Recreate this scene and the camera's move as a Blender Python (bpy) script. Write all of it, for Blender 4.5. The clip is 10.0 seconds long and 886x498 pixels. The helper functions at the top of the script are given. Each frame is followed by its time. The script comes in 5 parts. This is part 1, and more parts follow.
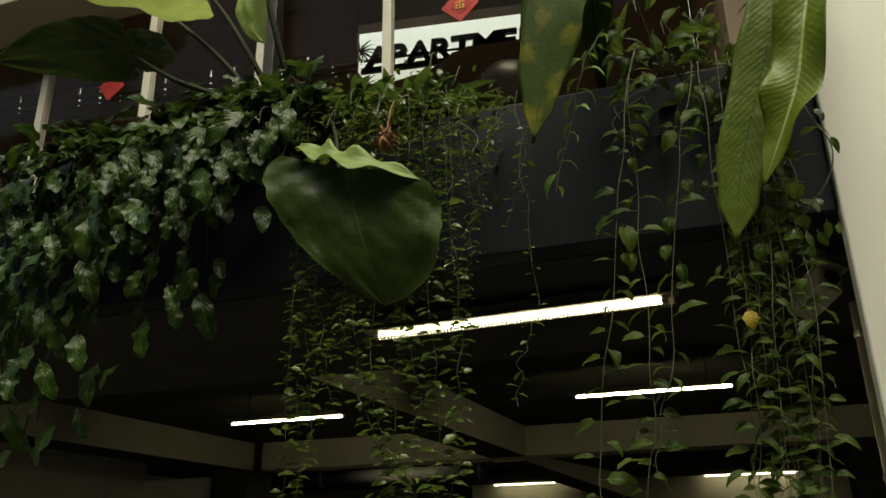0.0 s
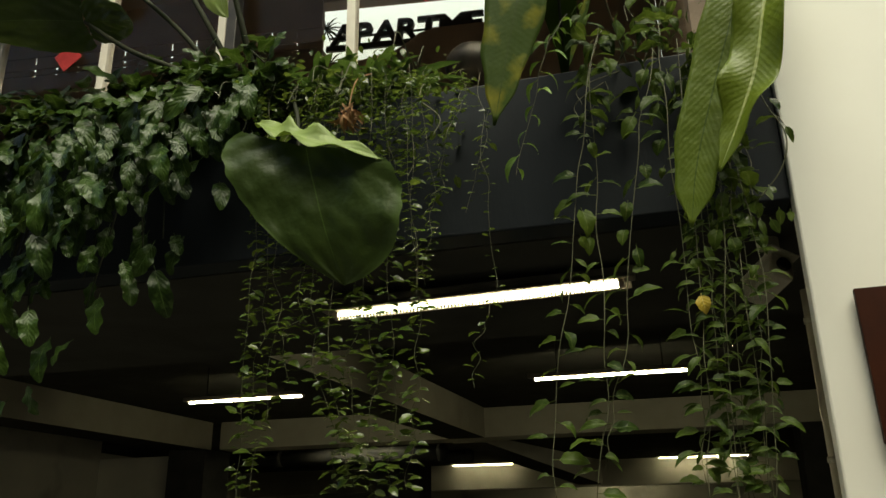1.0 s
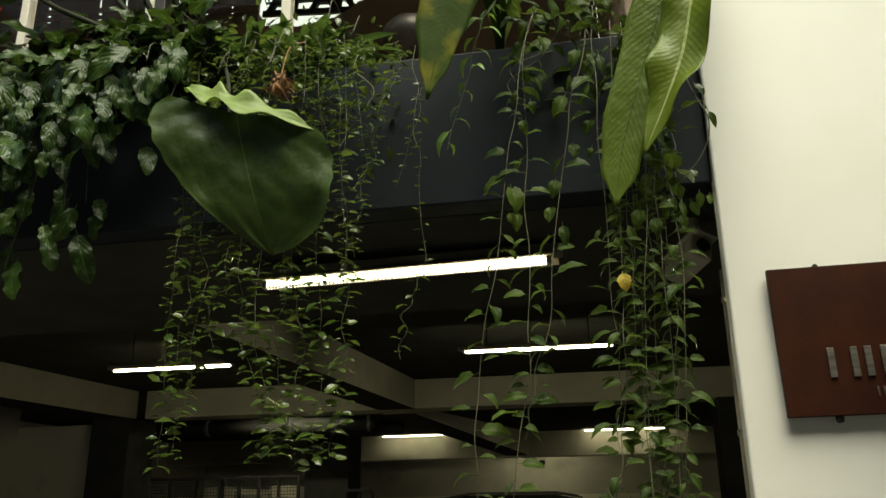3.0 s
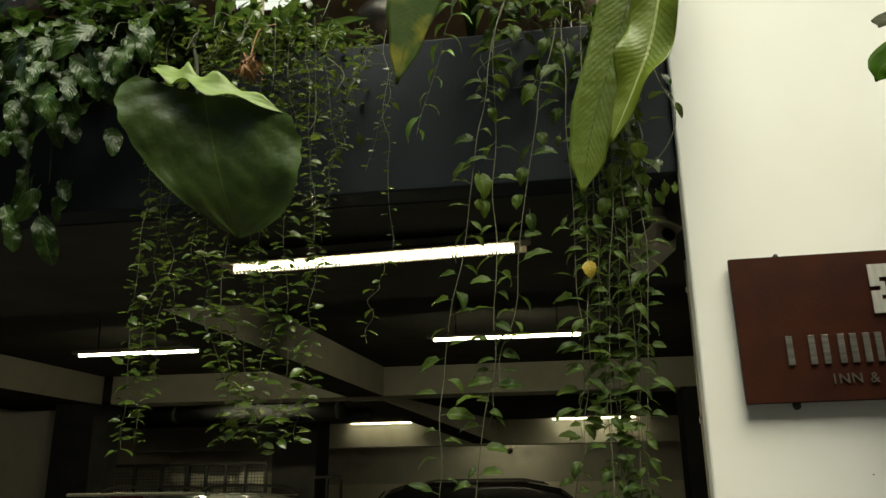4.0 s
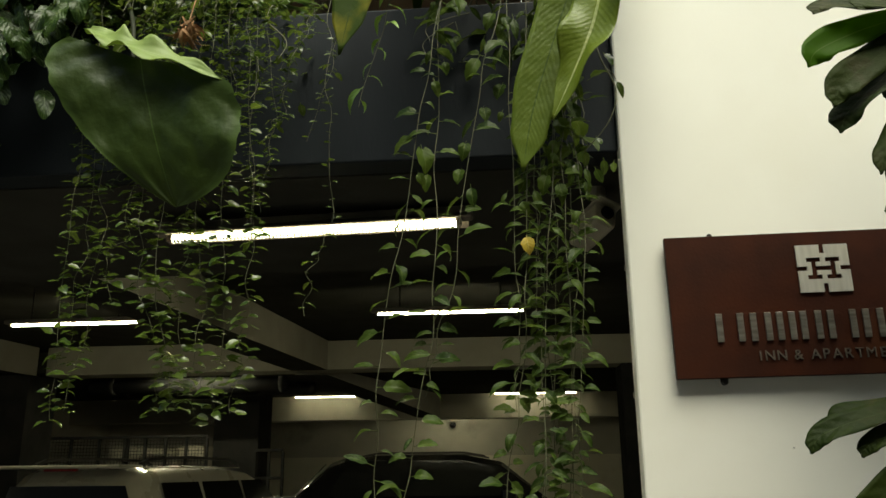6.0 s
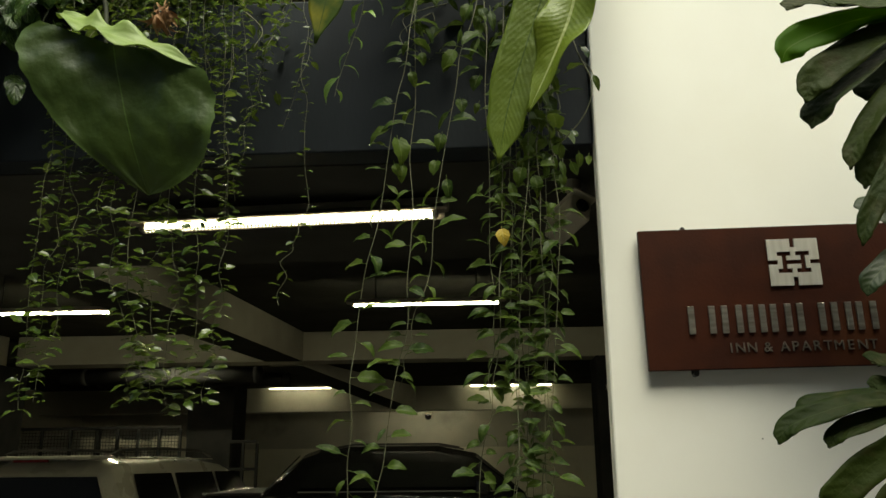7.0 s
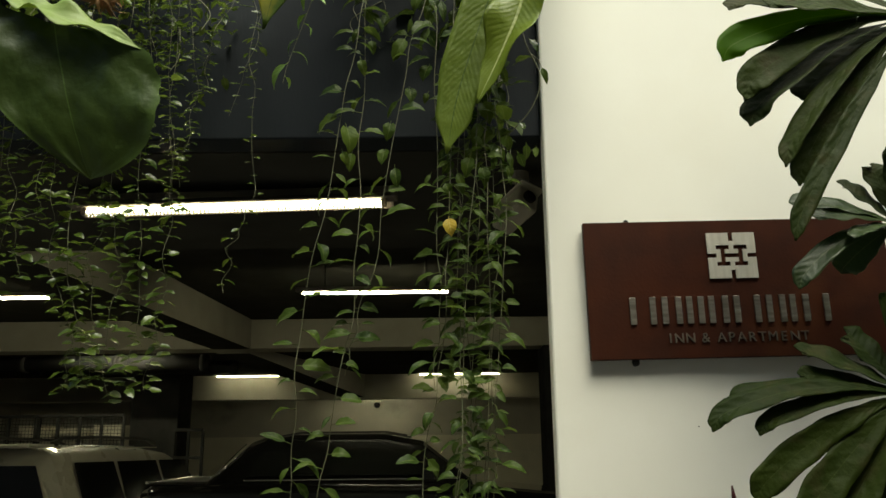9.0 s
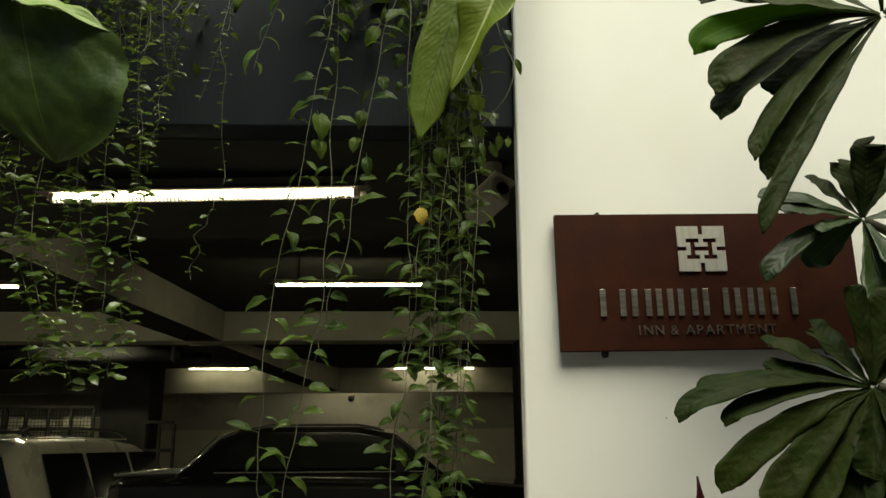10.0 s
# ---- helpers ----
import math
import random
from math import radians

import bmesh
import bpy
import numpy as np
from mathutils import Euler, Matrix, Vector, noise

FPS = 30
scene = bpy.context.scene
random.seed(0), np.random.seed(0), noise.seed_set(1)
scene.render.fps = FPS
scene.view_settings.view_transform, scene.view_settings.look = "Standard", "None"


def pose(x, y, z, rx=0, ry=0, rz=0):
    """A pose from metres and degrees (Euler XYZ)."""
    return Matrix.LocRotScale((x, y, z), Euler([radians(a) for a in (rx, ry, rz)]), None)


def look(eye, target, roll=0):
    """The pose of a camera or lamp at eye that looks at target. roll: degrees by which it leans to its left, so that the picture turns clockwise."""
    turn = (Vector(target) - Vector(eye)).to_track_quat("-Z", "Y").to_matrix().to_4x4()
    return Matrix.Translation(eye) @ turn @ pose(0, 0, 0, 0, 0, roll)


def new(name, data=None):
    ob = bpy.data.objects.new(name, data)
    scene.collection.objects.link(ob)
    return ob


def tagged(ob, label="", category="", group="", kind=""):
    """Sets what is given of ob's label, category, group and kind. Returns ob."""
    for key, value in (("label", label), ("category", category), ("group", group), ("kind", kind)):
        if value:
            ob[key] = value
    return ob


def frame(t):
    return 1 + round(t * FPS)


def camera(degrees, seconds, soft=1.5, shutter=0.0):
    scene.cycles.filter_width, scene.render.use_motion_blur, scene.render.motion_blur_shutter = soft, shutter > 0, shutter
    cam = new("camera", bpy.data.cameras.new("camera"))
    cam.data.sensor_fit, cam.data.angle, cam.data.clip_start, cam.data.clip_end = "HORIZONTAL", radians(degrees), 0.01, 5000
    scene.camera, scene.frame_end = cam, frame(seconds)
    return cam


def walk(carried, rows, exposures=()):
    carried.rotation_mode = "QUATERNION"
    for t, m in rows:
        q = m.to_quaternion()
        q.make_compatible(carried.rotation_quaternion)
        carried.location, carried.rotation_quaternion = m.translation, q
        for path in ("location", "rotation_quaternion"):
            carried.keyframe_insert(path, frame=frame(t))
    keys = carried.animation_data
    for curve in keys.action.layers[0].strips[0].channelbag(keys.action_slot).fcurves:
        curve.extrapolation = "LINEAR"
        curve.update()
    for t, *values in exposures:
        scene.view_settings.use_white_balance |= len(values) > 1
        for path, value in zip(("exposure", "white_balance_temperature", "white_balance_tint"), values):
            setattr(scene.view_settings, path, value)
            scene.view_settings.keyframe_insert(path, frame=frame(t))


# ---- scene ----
cam = camera(57.6, 10.0)
PATH = [
    (0, (0.042, -0.189, 1.721), (-0.537, 1.583, 2.444), -0.9),
    (0.5, (0.048, -0.185, 1.723), (-0.489, 1.609, 2.423), -1.0),
    (1, (0.056, -0.185, 1.715), (-0.443, 1.628, 2.396), -0.8),
    (1.5, (0.061, -0.187, 1.716), (-0.4, 1.643, 2.378), -0.8),
    (2, (0.07, -0.194, 1.714), (-0.355, 1.65, 2.359), -0.8),
    (3.5, (0.087, -0.197, 1.706), (-0.229, 1.684, 2.307), -0.8),
    (4, (0.095, -0.199, 1.698), (-0.189, 1.692, 2.286), -0.7),
    (4.5, (0.098, -0.201, 1.696), (-0.152, 1.699, 2.268), -0.7),
    (5, (0.111, -0.2, 1.694), (-0.108, 1.709, 2.251), -0.7),
    (5.5, (0.118, -0.195, 1.694), (-0.071, 1.721, 2.235), -0.7),
    (7, (0.126, -0.194, 1.688), (0.023, 1.737, 2.197), -0.6),
    (7.5, (0.132, -0.2, 1.69), (0.056, 1.735, 2.191), -0.7),
    (8, (0.136, -0.201, 1.688), (0.089, 1.736, 2.184), -0.7),
    (8.5, (0.142, -0.203, 1.686), (0.124, 1.736, 2.175), -0.6),
    (9, (0.141, -0.207, 1.686), (0.157, 1.734, 2.167), -0.7),
    (9.5, (0.157, -0.201, 1.681), (0.197, 1.741, 2.158), -0.6),
    (10, (0.16, -0.195, 1.671), (0.233, 1.748, 2.14), -0.4),
]
walk(cam, [(t, look(eye, target, roll)) for t, eye, target, roll in PATH], [(0, 0.65, 7200, -5), (1, 1.0, 7050, -5), (2, 1.25, 6800, -5), (10, 1.25, 6650, -5)])

# ---- light ----
world = bpy.data.worlds.new("sky")
scene.world = world
world.use_nodes = True
wn = world.node_tree
sky = wn.nodes.new("ShaderNodeTexSky")
sky.sky_type, sky.sun_disc = "NISHITA", False
sky.sun_elevation, sky.sun_rotation = radians(62), radians(160)
sky.air_density, sky.dust_density = 1.0, 4.0
wn.nodes["Background"].inputs["Strength"].default_value = 0.085
wn.links.new(sky.outputs[0], wn.nodes["Background"].inputs["Color"])
sun = new("sun", bpy.data.lights.new("sun", "SUN"))
sun.data.energy, sun.data.angle, sun.data.color = 2.55, radians(45), (1.0, 0.93, 0.8)
sun.matrix_world = look((1.4, -3.9, 8.0), (0, 0, 0))

# ---- materials ----


def nodes_of(name):
    m = bpy.data.materials.new(name)
    m.use_nodes = True
    t = m.node_tree
    return m, t, t.nodes["Principled BSDF"]


def surface(name, a, b, rough=0.6, metal=0.0, scale=6.0, fine=60.0, bump=0.15, stretch=(1, 1, 1), stain=None, spec=0.5, coat=0.0):
    """Two-scale mottled paint, stone or metal; a and b are the two base colours."""
    m, t, p = nodes_of(name)
    L = t.links.new
    co = t.nodes.new("ShaderNodeTexCoord")
    mp = t.nodes.new("ShaderNodeMapping")
    mp.inputs["Scale"].default_value = stretch
    L(co.outputs["Object"], mp.inputs[0])
    n1, n2 = t.nodes.new("ShaderNodeTexNoise"), t.nodes.new("ShaderNodeTexNoise")
    n1.inputs["Scale"].default_value, n2.inputs["Scale"].default_value = scale, fine
    n1.inputs["Detail"].default_value = 6
    L(mp.outputs[0], n1.inputs[0]), L(mp.outputs[0], n2.inputs[0])
    mix = t.nodes.new("ShaderNodeMix")
    mix.data_type = "RGBA"
    mix.inputs[6].default_value, mix.inputs[7].default_value = (*a, 1), (*b, 1)
    ramp = t.nodes.new("ShaderNodeMapRange")
    ramp.inputs[1].default_value, ramp.inputs[2].default_value = 0.35, 0.65
    L(n1.outputs[0], ramp.inputs[0]), L(ramp.outputs[0], mix.inputs[0])
    last = mix.outputs[2]
    if stain:
        n3 = t.nodes.new("ShaderNodeTexNoise")
        n3.inputs["Scale"].default_value, n3.inputs["Detail"].default_value = stain[3], 8
        L(mp.outputs[0], n3.inputs[0])
        r3 = t.nodes.new("ShaderNodeMapRange")
        r3.inputs[1].default_value, r3.inputs[2].default_value, r3.inputs[4].default_value = 0.58, 0.75, 0.7
        L(n3.outputs[0], r3.inputs[0])
        mx = t.nodes.new("ShaderNodeMix")
        mx.data_type = "RGBA"
        mx.inputs[7].default_value = (*stain[:3], 1)
        L(last, mx.inputs[6]), L(r3.outputs[0], mx.inputs[0])
        last = mx.outputs[2]
    L(last, p.inputs["Base Color"])
    rr = t.nodes.new("ShaderNodeMapRange")
    rr.inputs[3].default_value, rr.inputs[4].default_value = max(rough - 0.12, 0.03), min(rough + 0.12, 1)
    L(n1.outputs[0], rr.inputs[0]), L(rr.outputs[0], p.inputs["Roughness"])
    p.inputs["Metallic"].default_value = metal
    p.inputs["Specular IOR Level"].default_value = spec
    p.inputs["Coat Weight"].default_value = coat
    if bump:
        bp = t.nodes.new("ShaderNodeBump")
        bp.inputs["Strength"].default_value, bp.inputs["Distance"].default_value = bump, 0.004
        L(n2.outputs[0], bp.inputs["Height"]), L(bp.outputs[0], p.inputs["Normal"])
    return m


def leafy(name, dark, light, vein, rough=0.35, ribs=14.0, slant=0.6, rib_bump=0.25, through_light=0.25, patch=None, vein_width=0.05, lines=0.35, spec=0.5, wavy=0.4, grain=2.4, rim=0.0):
    """Leaf: midrib and side veins from the leaf's own coordinates (u across, v along), a shade of its own for each leaf."""
    m, t, p = nodes_of(name)
    L = t.links.new

    def math_node(op, a, b=None):
        n = t.nodes.new("ShaderNodeMath")
        n.operation = op
        for k, v in enumerate((a, b)):
            if v is None:
                continue
            if isinstance(v, (int, float)):
                n.inputs[k].default_value = v
            else:
                L(v, n.inputs[k])
        return n.outputs[0]

    uv = t.nodes.new("ShaderNodeUVMap")
    sep = t.nodes.new("ShaderNodeSeparateXYZ")
    L(uv.outputs[0], sep.inputs[0])
    side = math_node("ABSOLUTE", math_node("SUBTRACT", sep.outputs[0], 0.5))
    along = math_node("SUBTRACT", sep.outputs[1], math_node("MULTIPLY", side, slant))
    wave = math_node("SINE", math_node("MULTIPLY", along, ribs * 6.283))
    line = math_node("POWER", math_node("MAXIMUM", wave, 0.0), 6.0)
    mid = math_node("LESS_THAN", side, vein_width * 0.5)
    info = t.nodes.new("ShaderNodeObjectInfo")
    co = t.nodes.new("ShaderNodeTexCoord")
    noi = t.nodes.new("ShaderNodeTexNoise")
    noi.inputs["Scale"].default_value, noi.inputs["Detail"].default_value = 18.0, 5
    L(co.outputs["Object"], noi.inputs[0])
    shade = math_node("ADD", math_node("MULTIPLY", info.outputs["Random"], 0.75), math_node("MULTIPLY", math_node("SUBTRACT", noi.outputs[0], 0.5), 0.9))
    mix = t.nodes.new("ShaderNodeMix")
    mix.data_type = "RGBA"
    mix.inputs[6].default_value, mix.inputs[7].default_value = (*dark, 1), (*light, 1)
    L(shade, mix.inputs[0])
    last = mix.outputs[2]
    if patch:
        n3 = t.nodes.new("ShaderNodeTexNoise")
        n3.inputs["Scale"].default_value, n3.inputs["Detail"].default_value = patch[3], 4
        L(co.outputs["Object"], n3.inputs[0])
        r3 = t.nodes.new("ShaderNodeMapRange")
        r3.inputs[1].default_value, r3.inputs[2].default_value = 0.52, 0.68
        L(n3.outputs[0], r3.inputs[0])
        mp = t.nodes.new("ShaderNodeMix")
        mp.data_type = "RGBA"
        mp.inputs[7].default_value = (*patch[:3], 1)
        L(last, mp.inputs[6]), L(r3.outputs[0], mp.inputs[0])
        last = mp.outputs[2]
    mv = t.nodes.new("ShaderNodeMix")
    mv.data_type = "RGBA"
    mv.inputs[7].default_value = (*vein, 1)
    L(last, mv.inputs[6])
    L(math_node("MAXIMUM", math_node("MAXIMUM", math_node("MULTIPLY", line, lines), math_node("MULTIPLY", mid, 0.85)), math_node("MULTIPLY", math_node("MAXIMUM", math_node("SUBTRACT", side, 0.44), 0.0), rim * 16.0)), mv.inputs[0])
    L(mv.outputs[2], p.inputs["Base Color"])
    p.inputs["Roughness"].default_value = rough
    p.inputs["Specular IOR Level"].default_value = spec
    bp = t.nodes.new("ShaderNodeBump")
    bp.inputs["Strength"].default_value, bp.inputs["Distance"].default_value = rib_bump, 0.004
    L(math_node("ADD", math_node("MULTIPLY", wave, wavy), math_node("MULTIPLY", noi.outputs[0], grain)), bp.inputs["Height"])
    L(bp.outputs[0], p.inputs["Normal"])
    tr = t.nodes.new("ShaderNodeBsdfTranslucent")
    hs = t.nodes.new("ShaderNodeHueSaturation")
    hs.inputs["Value"].default_value, hs.inputs["Hue"].default_value = 1.6, 0.48
    L(mv.outputs[2], hs.inputs["Color"]), L(hs.outputs[0], tr.inputs["Color"])
    ms = t.nodes.new("ShaderNodeMixShader")
    ms.inputs[0].default_value = through_light
    L(p.outputs[0], ms.inputs[1]), L(tr.outputs[0], ms.inputs[2])
    L(ms.outputs[0], t.nodes["Material Output"].inputs["Surface"])
    return m


def glowing(name, colour, strength):
    m, t, p = nodes_of(name)
    p.inputs["Base Color"].default_value = (*colour, 1)
    p.inputs["Emission Color"].default_value = (*colour, 1)
    p.inputs["Emission Strength"].default_value = strength
    return m


def clear_glass(name, tint, rough=0.02):
    m, t, p = nodes_of(name)
    p.inputs["Base Color"].default_value = (*tint, 1)
    p.inputs["Roughness"].default_value = rough
    p.inputs["Transmission Weight"].default_value = 1.0
    p.inputs["IOR"].default_value = 1.14
    return m


PLASTER = surface("cream_plaster", (0.785, 0.772, 0.72), (0.748, 0.732, 0.675), 0.75, scale=1.6, fine=140, bump=0.03, stain=(0.70, 0.67, 0.585, 0.9))
NAVY = surface("slate_paint", (0.0135, 0.0165, 0.021), (0.0175, 0.021, 0.0255), 0.5, scale=3, fine=90, stretch=(1, 1, 0.25), stain=(0.024, 0.027, 0.03, 2.0), spec=0.12)
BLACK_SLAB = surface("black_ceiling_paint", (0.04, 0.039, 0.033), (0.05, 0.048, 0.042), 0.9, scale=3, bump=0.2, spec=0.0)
BEAM_PAINT = surface("beige_beam_paint", (0.32, 0.297, 0.24), (0.275, 0.255, 0.205), 0.7, scale=2.5, stain=(0.25, 0.23, 0.18, 1.3))
BLOCKER_PAINT = surface("weathered_blocker_paint", (0.2, 0.175, 0.14), (0.16, 0.14, 0.115), 0.85, scale=0.6, stain=(0.1, 0.09, 0.075, 0.5))
GREY_WALL = surface("grey_wall_paint", (0.46, 0.435, 0.37), (0.4, 0.378, 0.325), 0.75, scale=1.5, stain=(0.15, 0.14, 0.12, 1.2))
PALE_WALL = surface("pale_wall_paint", (0.68, 0.645, 0.53), (0.62, 0.585, 0.48), 0.7, scale=1.5, stain=(0.4, 0.37, 0.3, 1.2))
# jamb side darkened in its colour for the shadow it stands in
JAMB_SHADE = surface("shaded_jamb", (0.045, 0.041, 0.034), (0.03, 0.028, 0.024), 0.9, scale=5, spec=0.0, stain=(0.03, 0.028, 0.024, 3))
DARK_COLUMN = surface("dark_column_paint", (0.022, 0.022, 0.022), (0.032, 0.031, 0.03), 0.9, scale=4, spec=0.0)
CONCRETE = surface("concrete_floor", (0.2, 0.19, 0.175), (0.15, 0.145, 0.135), 0.7, scale=1.2, fine=40, bump=0.3, stain=(0.08, 0.078, 0.07, 0.8))
PAVING = surface("paving", (0.13, 0.125, 0.115), (0.1, 0.097, 0.09), 0.85, scale=2, fine=50, bump=0.4, stain=(0.12, 0.12, 0.1, 1.0))
BROWN_ROOM = surface("brown_room_paint", (0.29, 0.215, 0.15), (0.23, 0.17, 0.12), 0.8, scale=2)
FRAME_WHITE = surface("white_window_frame", (0.62, 0.58, 0.5), (0.55, 0.51, 0.44), 0.5, scale=5, stain=(0.4, 0.36, 0.3, 4))
SOIL = surface("soil", (0.03, 0.022, 0.015), (0.05, 0.038, 0.026), 0.95, scale=20, bump=0.6)
RUST = surface("rust_brown_plate", (0.042, 0.0105, 0.0040), (0.028, 0.0072, 0.0030), 0.55, metal=0.0, scale=7, fine=120, bump=0.12, stain=(0.078, 0.026, 0.009, 2.4), spec=0.12)
# steel stained, and darkened in colour for the dark surroundings it mirrors
STEEL = surface("brushed_steel", (0.46, 0.43, 0.37), (0.24, 0.22, 0.19), 0.34, metal=0.9, scale=9, fine=200, stretch=(1, 1, 8), bump=0.05, stain=(0.14, 0.12, 0.10, 5))
# copy of the steel, lightened in colour for the sky the emblem mirrors
EMBLEM_STEEL = surface("skylit_brushed_steel", (0.72, 0.69, 0.62), (0.6, 0.57, 0.5), 0.42, metal=0.6, scale=6, fine=200, stretch=(8, 1, 1), bump=0.03, stain=(0.3, 0.27, 0.22, 4))
THIN_STEEL = surface("dulled_steel", (0.2, 0.175, 0.145), (0.1, 0.085, 0.07), 0.4, metal=0.7, scale=12, stain=(0.09, 0.06, 0.045, 7))
DARK_METAL = surface("dark_metal", (0.025, 0.024, 0.023), (0.045, 0.04, 0.036), 0.45, metal=0.6, scale=10)
HOUSING = surface("lamp_housing", (0.16, 0.135, 0.105), (0.12, 0.10, 0.08), 0.6, scale=6)
OFF_WHITE = surface("off_white_plastic", (0.4, 0.36, 0.29), (0.32, 0.285, 0.23), 0.55, scale=8)
SILVER_PAINT = surface("champagne_car_paint", (0.46, 0.44, 0.36), (0.43, 0.41, 0.34), 0.3, metal=0.0, scale=3, bump=0.0, coat=1.0)
BLACK_PAINT = surface("black_car_paint", (0.004, 0.004, 0.004), (0.006, 0.006, 0.006), 0.1, scale=20, bump=0.0, coat=1.0)
CAR_GLASS = surface("tinted_car_glass", (0.006, 0.007, 0.006), (0.009, 0.009, 0.009), 0.08, scale=4, bump=0.0)
RUBBER = surface("rubber", (0.018, 0.018, 0.018), (0.028, 0.027, 0.026), 0.85, scale=20)
CHROME = surface("chrome", (0.7, 0.68, 0.63), (0.62, 0.6, 0.55), 0.14, metal=1.0, scale=10, bump=0.0)
RED_LENS = surface("red_lens", (0.22, 0.012, 0.01), (0.17, 0.01, 0.008), 0.15, scale=20, bump=0.0)
RED_PAPER = surface("red_paper", (0.42, 0.016, 0.016), (0.34, 0.012, 0.012), 0.7, scale=30)
GOLD_PAPER = surface("gold_print", (0.62, 0.36, 0.05), (0.5, 0.28, 0.04), 0.4, metal=0.3, scale=30)
TUBE = glowing("lit_tube", (1.0, 0.89, 0.62), 17.0)
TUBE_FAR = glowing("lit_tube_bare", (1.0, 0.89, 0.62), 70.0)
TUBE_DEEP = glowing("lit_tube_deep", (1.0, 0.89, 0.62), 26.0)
PANE = clear_glass("window_glass", (0.86, 0.84, 0.8))
SKY_GLOW = glowing("mirrored_sky_glow", (0.82, 0.93, 1.0), 0.022)
BARK = surface("green_brown_bark", (0.075, 0.07, 0.04), (0.05, 0.045, 0.028), 0.85, scale=20, fine=90, bump=0.5)
STEM = surface("pale_vine_stem", (0.12, 0.115, 0.065), (0.07, 0.075, 0.038), 0.7, scale=30, fine=150)
STALK = surface("dark_green_stalk", (0.018, 0.021, 0.011), (0.028, 0.03, 0.016), 0.75, scale=14, spec=0.2)
DRY = surface("dry_brown_flower", (0.30, 0.165, 0.075), (0.19, 0.09, 0.04), 0.9, scale=30, bump=0.4)

LEAF_PHILO = leafy("glossy_oblong_leaf", (0.014, 0.032, 0.004), (0.04, 0.078, 0.010), (0.065, 0.105, 0.026), 0.34, ribs=6, slant=0.8, rib_bump=0.8, patch=(0.06, 0.095, 0.024, 22), lines=0.05, spec=0.3, wavy=0.12, grain=3.0)
LEAF_SMALL = leafy("small_vine_leaf", (0.03, 0.055, 0.008), (0.088, 0.128, 0.02), (0.11, 0.15, 0.036), 0.24, ribs=4, rib_bump=0.3, lines=0.05, wavy=0.08, through_light=0.42)
LEAF_HEART = leafy("heart_vine_leaf", (0.020, 0.04, 0.006), (0.07, 0.108, 0.014), (0.09, 0.12, 0.03), 0.42, ribs=5, slant=0.7, rib_bump=0.8, patch=(0.07, 0.1, 0.028, 34), lines=0.05, wavy=0.06, spec=0.16, through_light=0.4)
LEAF_LIME = leafy("lime_vine_leaf", (0.1, 0.2, 0.02), (0.2, 0.33, 0.04), (0.25, 0.36, 0.08), 0.4, ribs=5)
LEAF_YELLOW = leafy("yellowed_leaf", (0.42, 0.31, 0.03), (0.5, 0.36, 0.04), (0.5, 0.4, 0.1), 0.5, ribs=5, patch=(0.25, 0.22, 0.03, 40))
LEAF_EAR = leafy("elephant_ear_leaf", (0.020, 0.036, 0.006), (0.034, 0.054, 0.010), (0.062, 0.1, 0.022), 0.4, ribs=5, slant=1.1, rib_bump=0.9, through_light=0.16, vein_width=0.008, lines=0.07, wavy=0.1, grain=1.5, rim=0.8, spec=0.3)
EAR_BACK = leafy("elephant_ear_underside", (0.2, 0.28, 0.07), (0.26, 0.34, 0.095), (0.3, 0.36, 0.13), 0.5, ribs=6, slant=0.8, rib_bump=0.5, through_light=0.35, vein_width=0.02, lines=0.1, wavy=0.15)
LEAF_FROND = leafy("ribbed_frond", (0.105, 0.155, 0.013), (0.17, 0.22, 0.024), (0.06, 0.10, 0.012), 0.42, ribs=58, slant=0.16, rib_bump=0.25, through_light=0.42, vein_width=0.03, lines=0.16, wavy=0.24, grain=6.0, spec=0.3)
LEAF_FROND_PALE = leafy("pale_ribbed_frond", (0.13, 0.18, 0.015), (0.2, 0.26, 0.03), (0.42, 0.46, 0.2), 0.38, ribs=48, slant=0.16, rib_bump=0.25, through_light=0.42, vein_width=0.055, lines=0.06, wavy=0.24, grain=6.0, spec=0.35)
LEAF_FROND_OLD = leafy("yellowing_frond", (0.032, 0.06, 0.005), (0.055, 0.085, 0.008), (0.04, 0.065, 0.008), 0.55, ribs=60, slant=0.1, rib_bump=0.2, through_light=0.3, patch=(0.2, 0.19, 0.015, 7), vein_width=0.04, lines=0.03, wavy=0.1, grain=4.0, spec=0.15)
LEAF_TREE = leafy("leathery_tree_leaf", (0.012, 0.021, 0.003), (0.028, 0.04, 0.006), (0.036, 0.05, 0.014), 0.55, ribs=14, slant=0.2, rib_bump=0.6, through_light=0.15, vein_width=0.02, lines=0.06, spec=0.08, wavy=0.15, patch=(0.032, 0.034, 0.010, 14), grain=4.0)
# backlit copy of the tree leaf, the light through it put into its colour
LEAF_TREE_LIT = leafy("backlit_tree_leaf", (0.0675, 0.1485, 0.0101), (0.0878, 0.1823, 0.0135), (0.135, 0.216, 0.0405), 0.5, ribs=14, slant=0.2, rib_bump=0.06, through_light=0.62, vein_width=0.035, lines=0.03, spec=0.1)
# lighter copy of the tree leaf for the whorl that catches the sky
LEAF_TREE_SKYLIT = leafy("skylit_tree_leaf", (0.03, 0.058, 0.011), (0.05, 0.085, 0.018), (0.09, 0.13, 0.04), 0.4, ribs=14, slant=0.2, rib_bump=0.2, through_light=0.3, vein_width=0.03, lines=0.03)
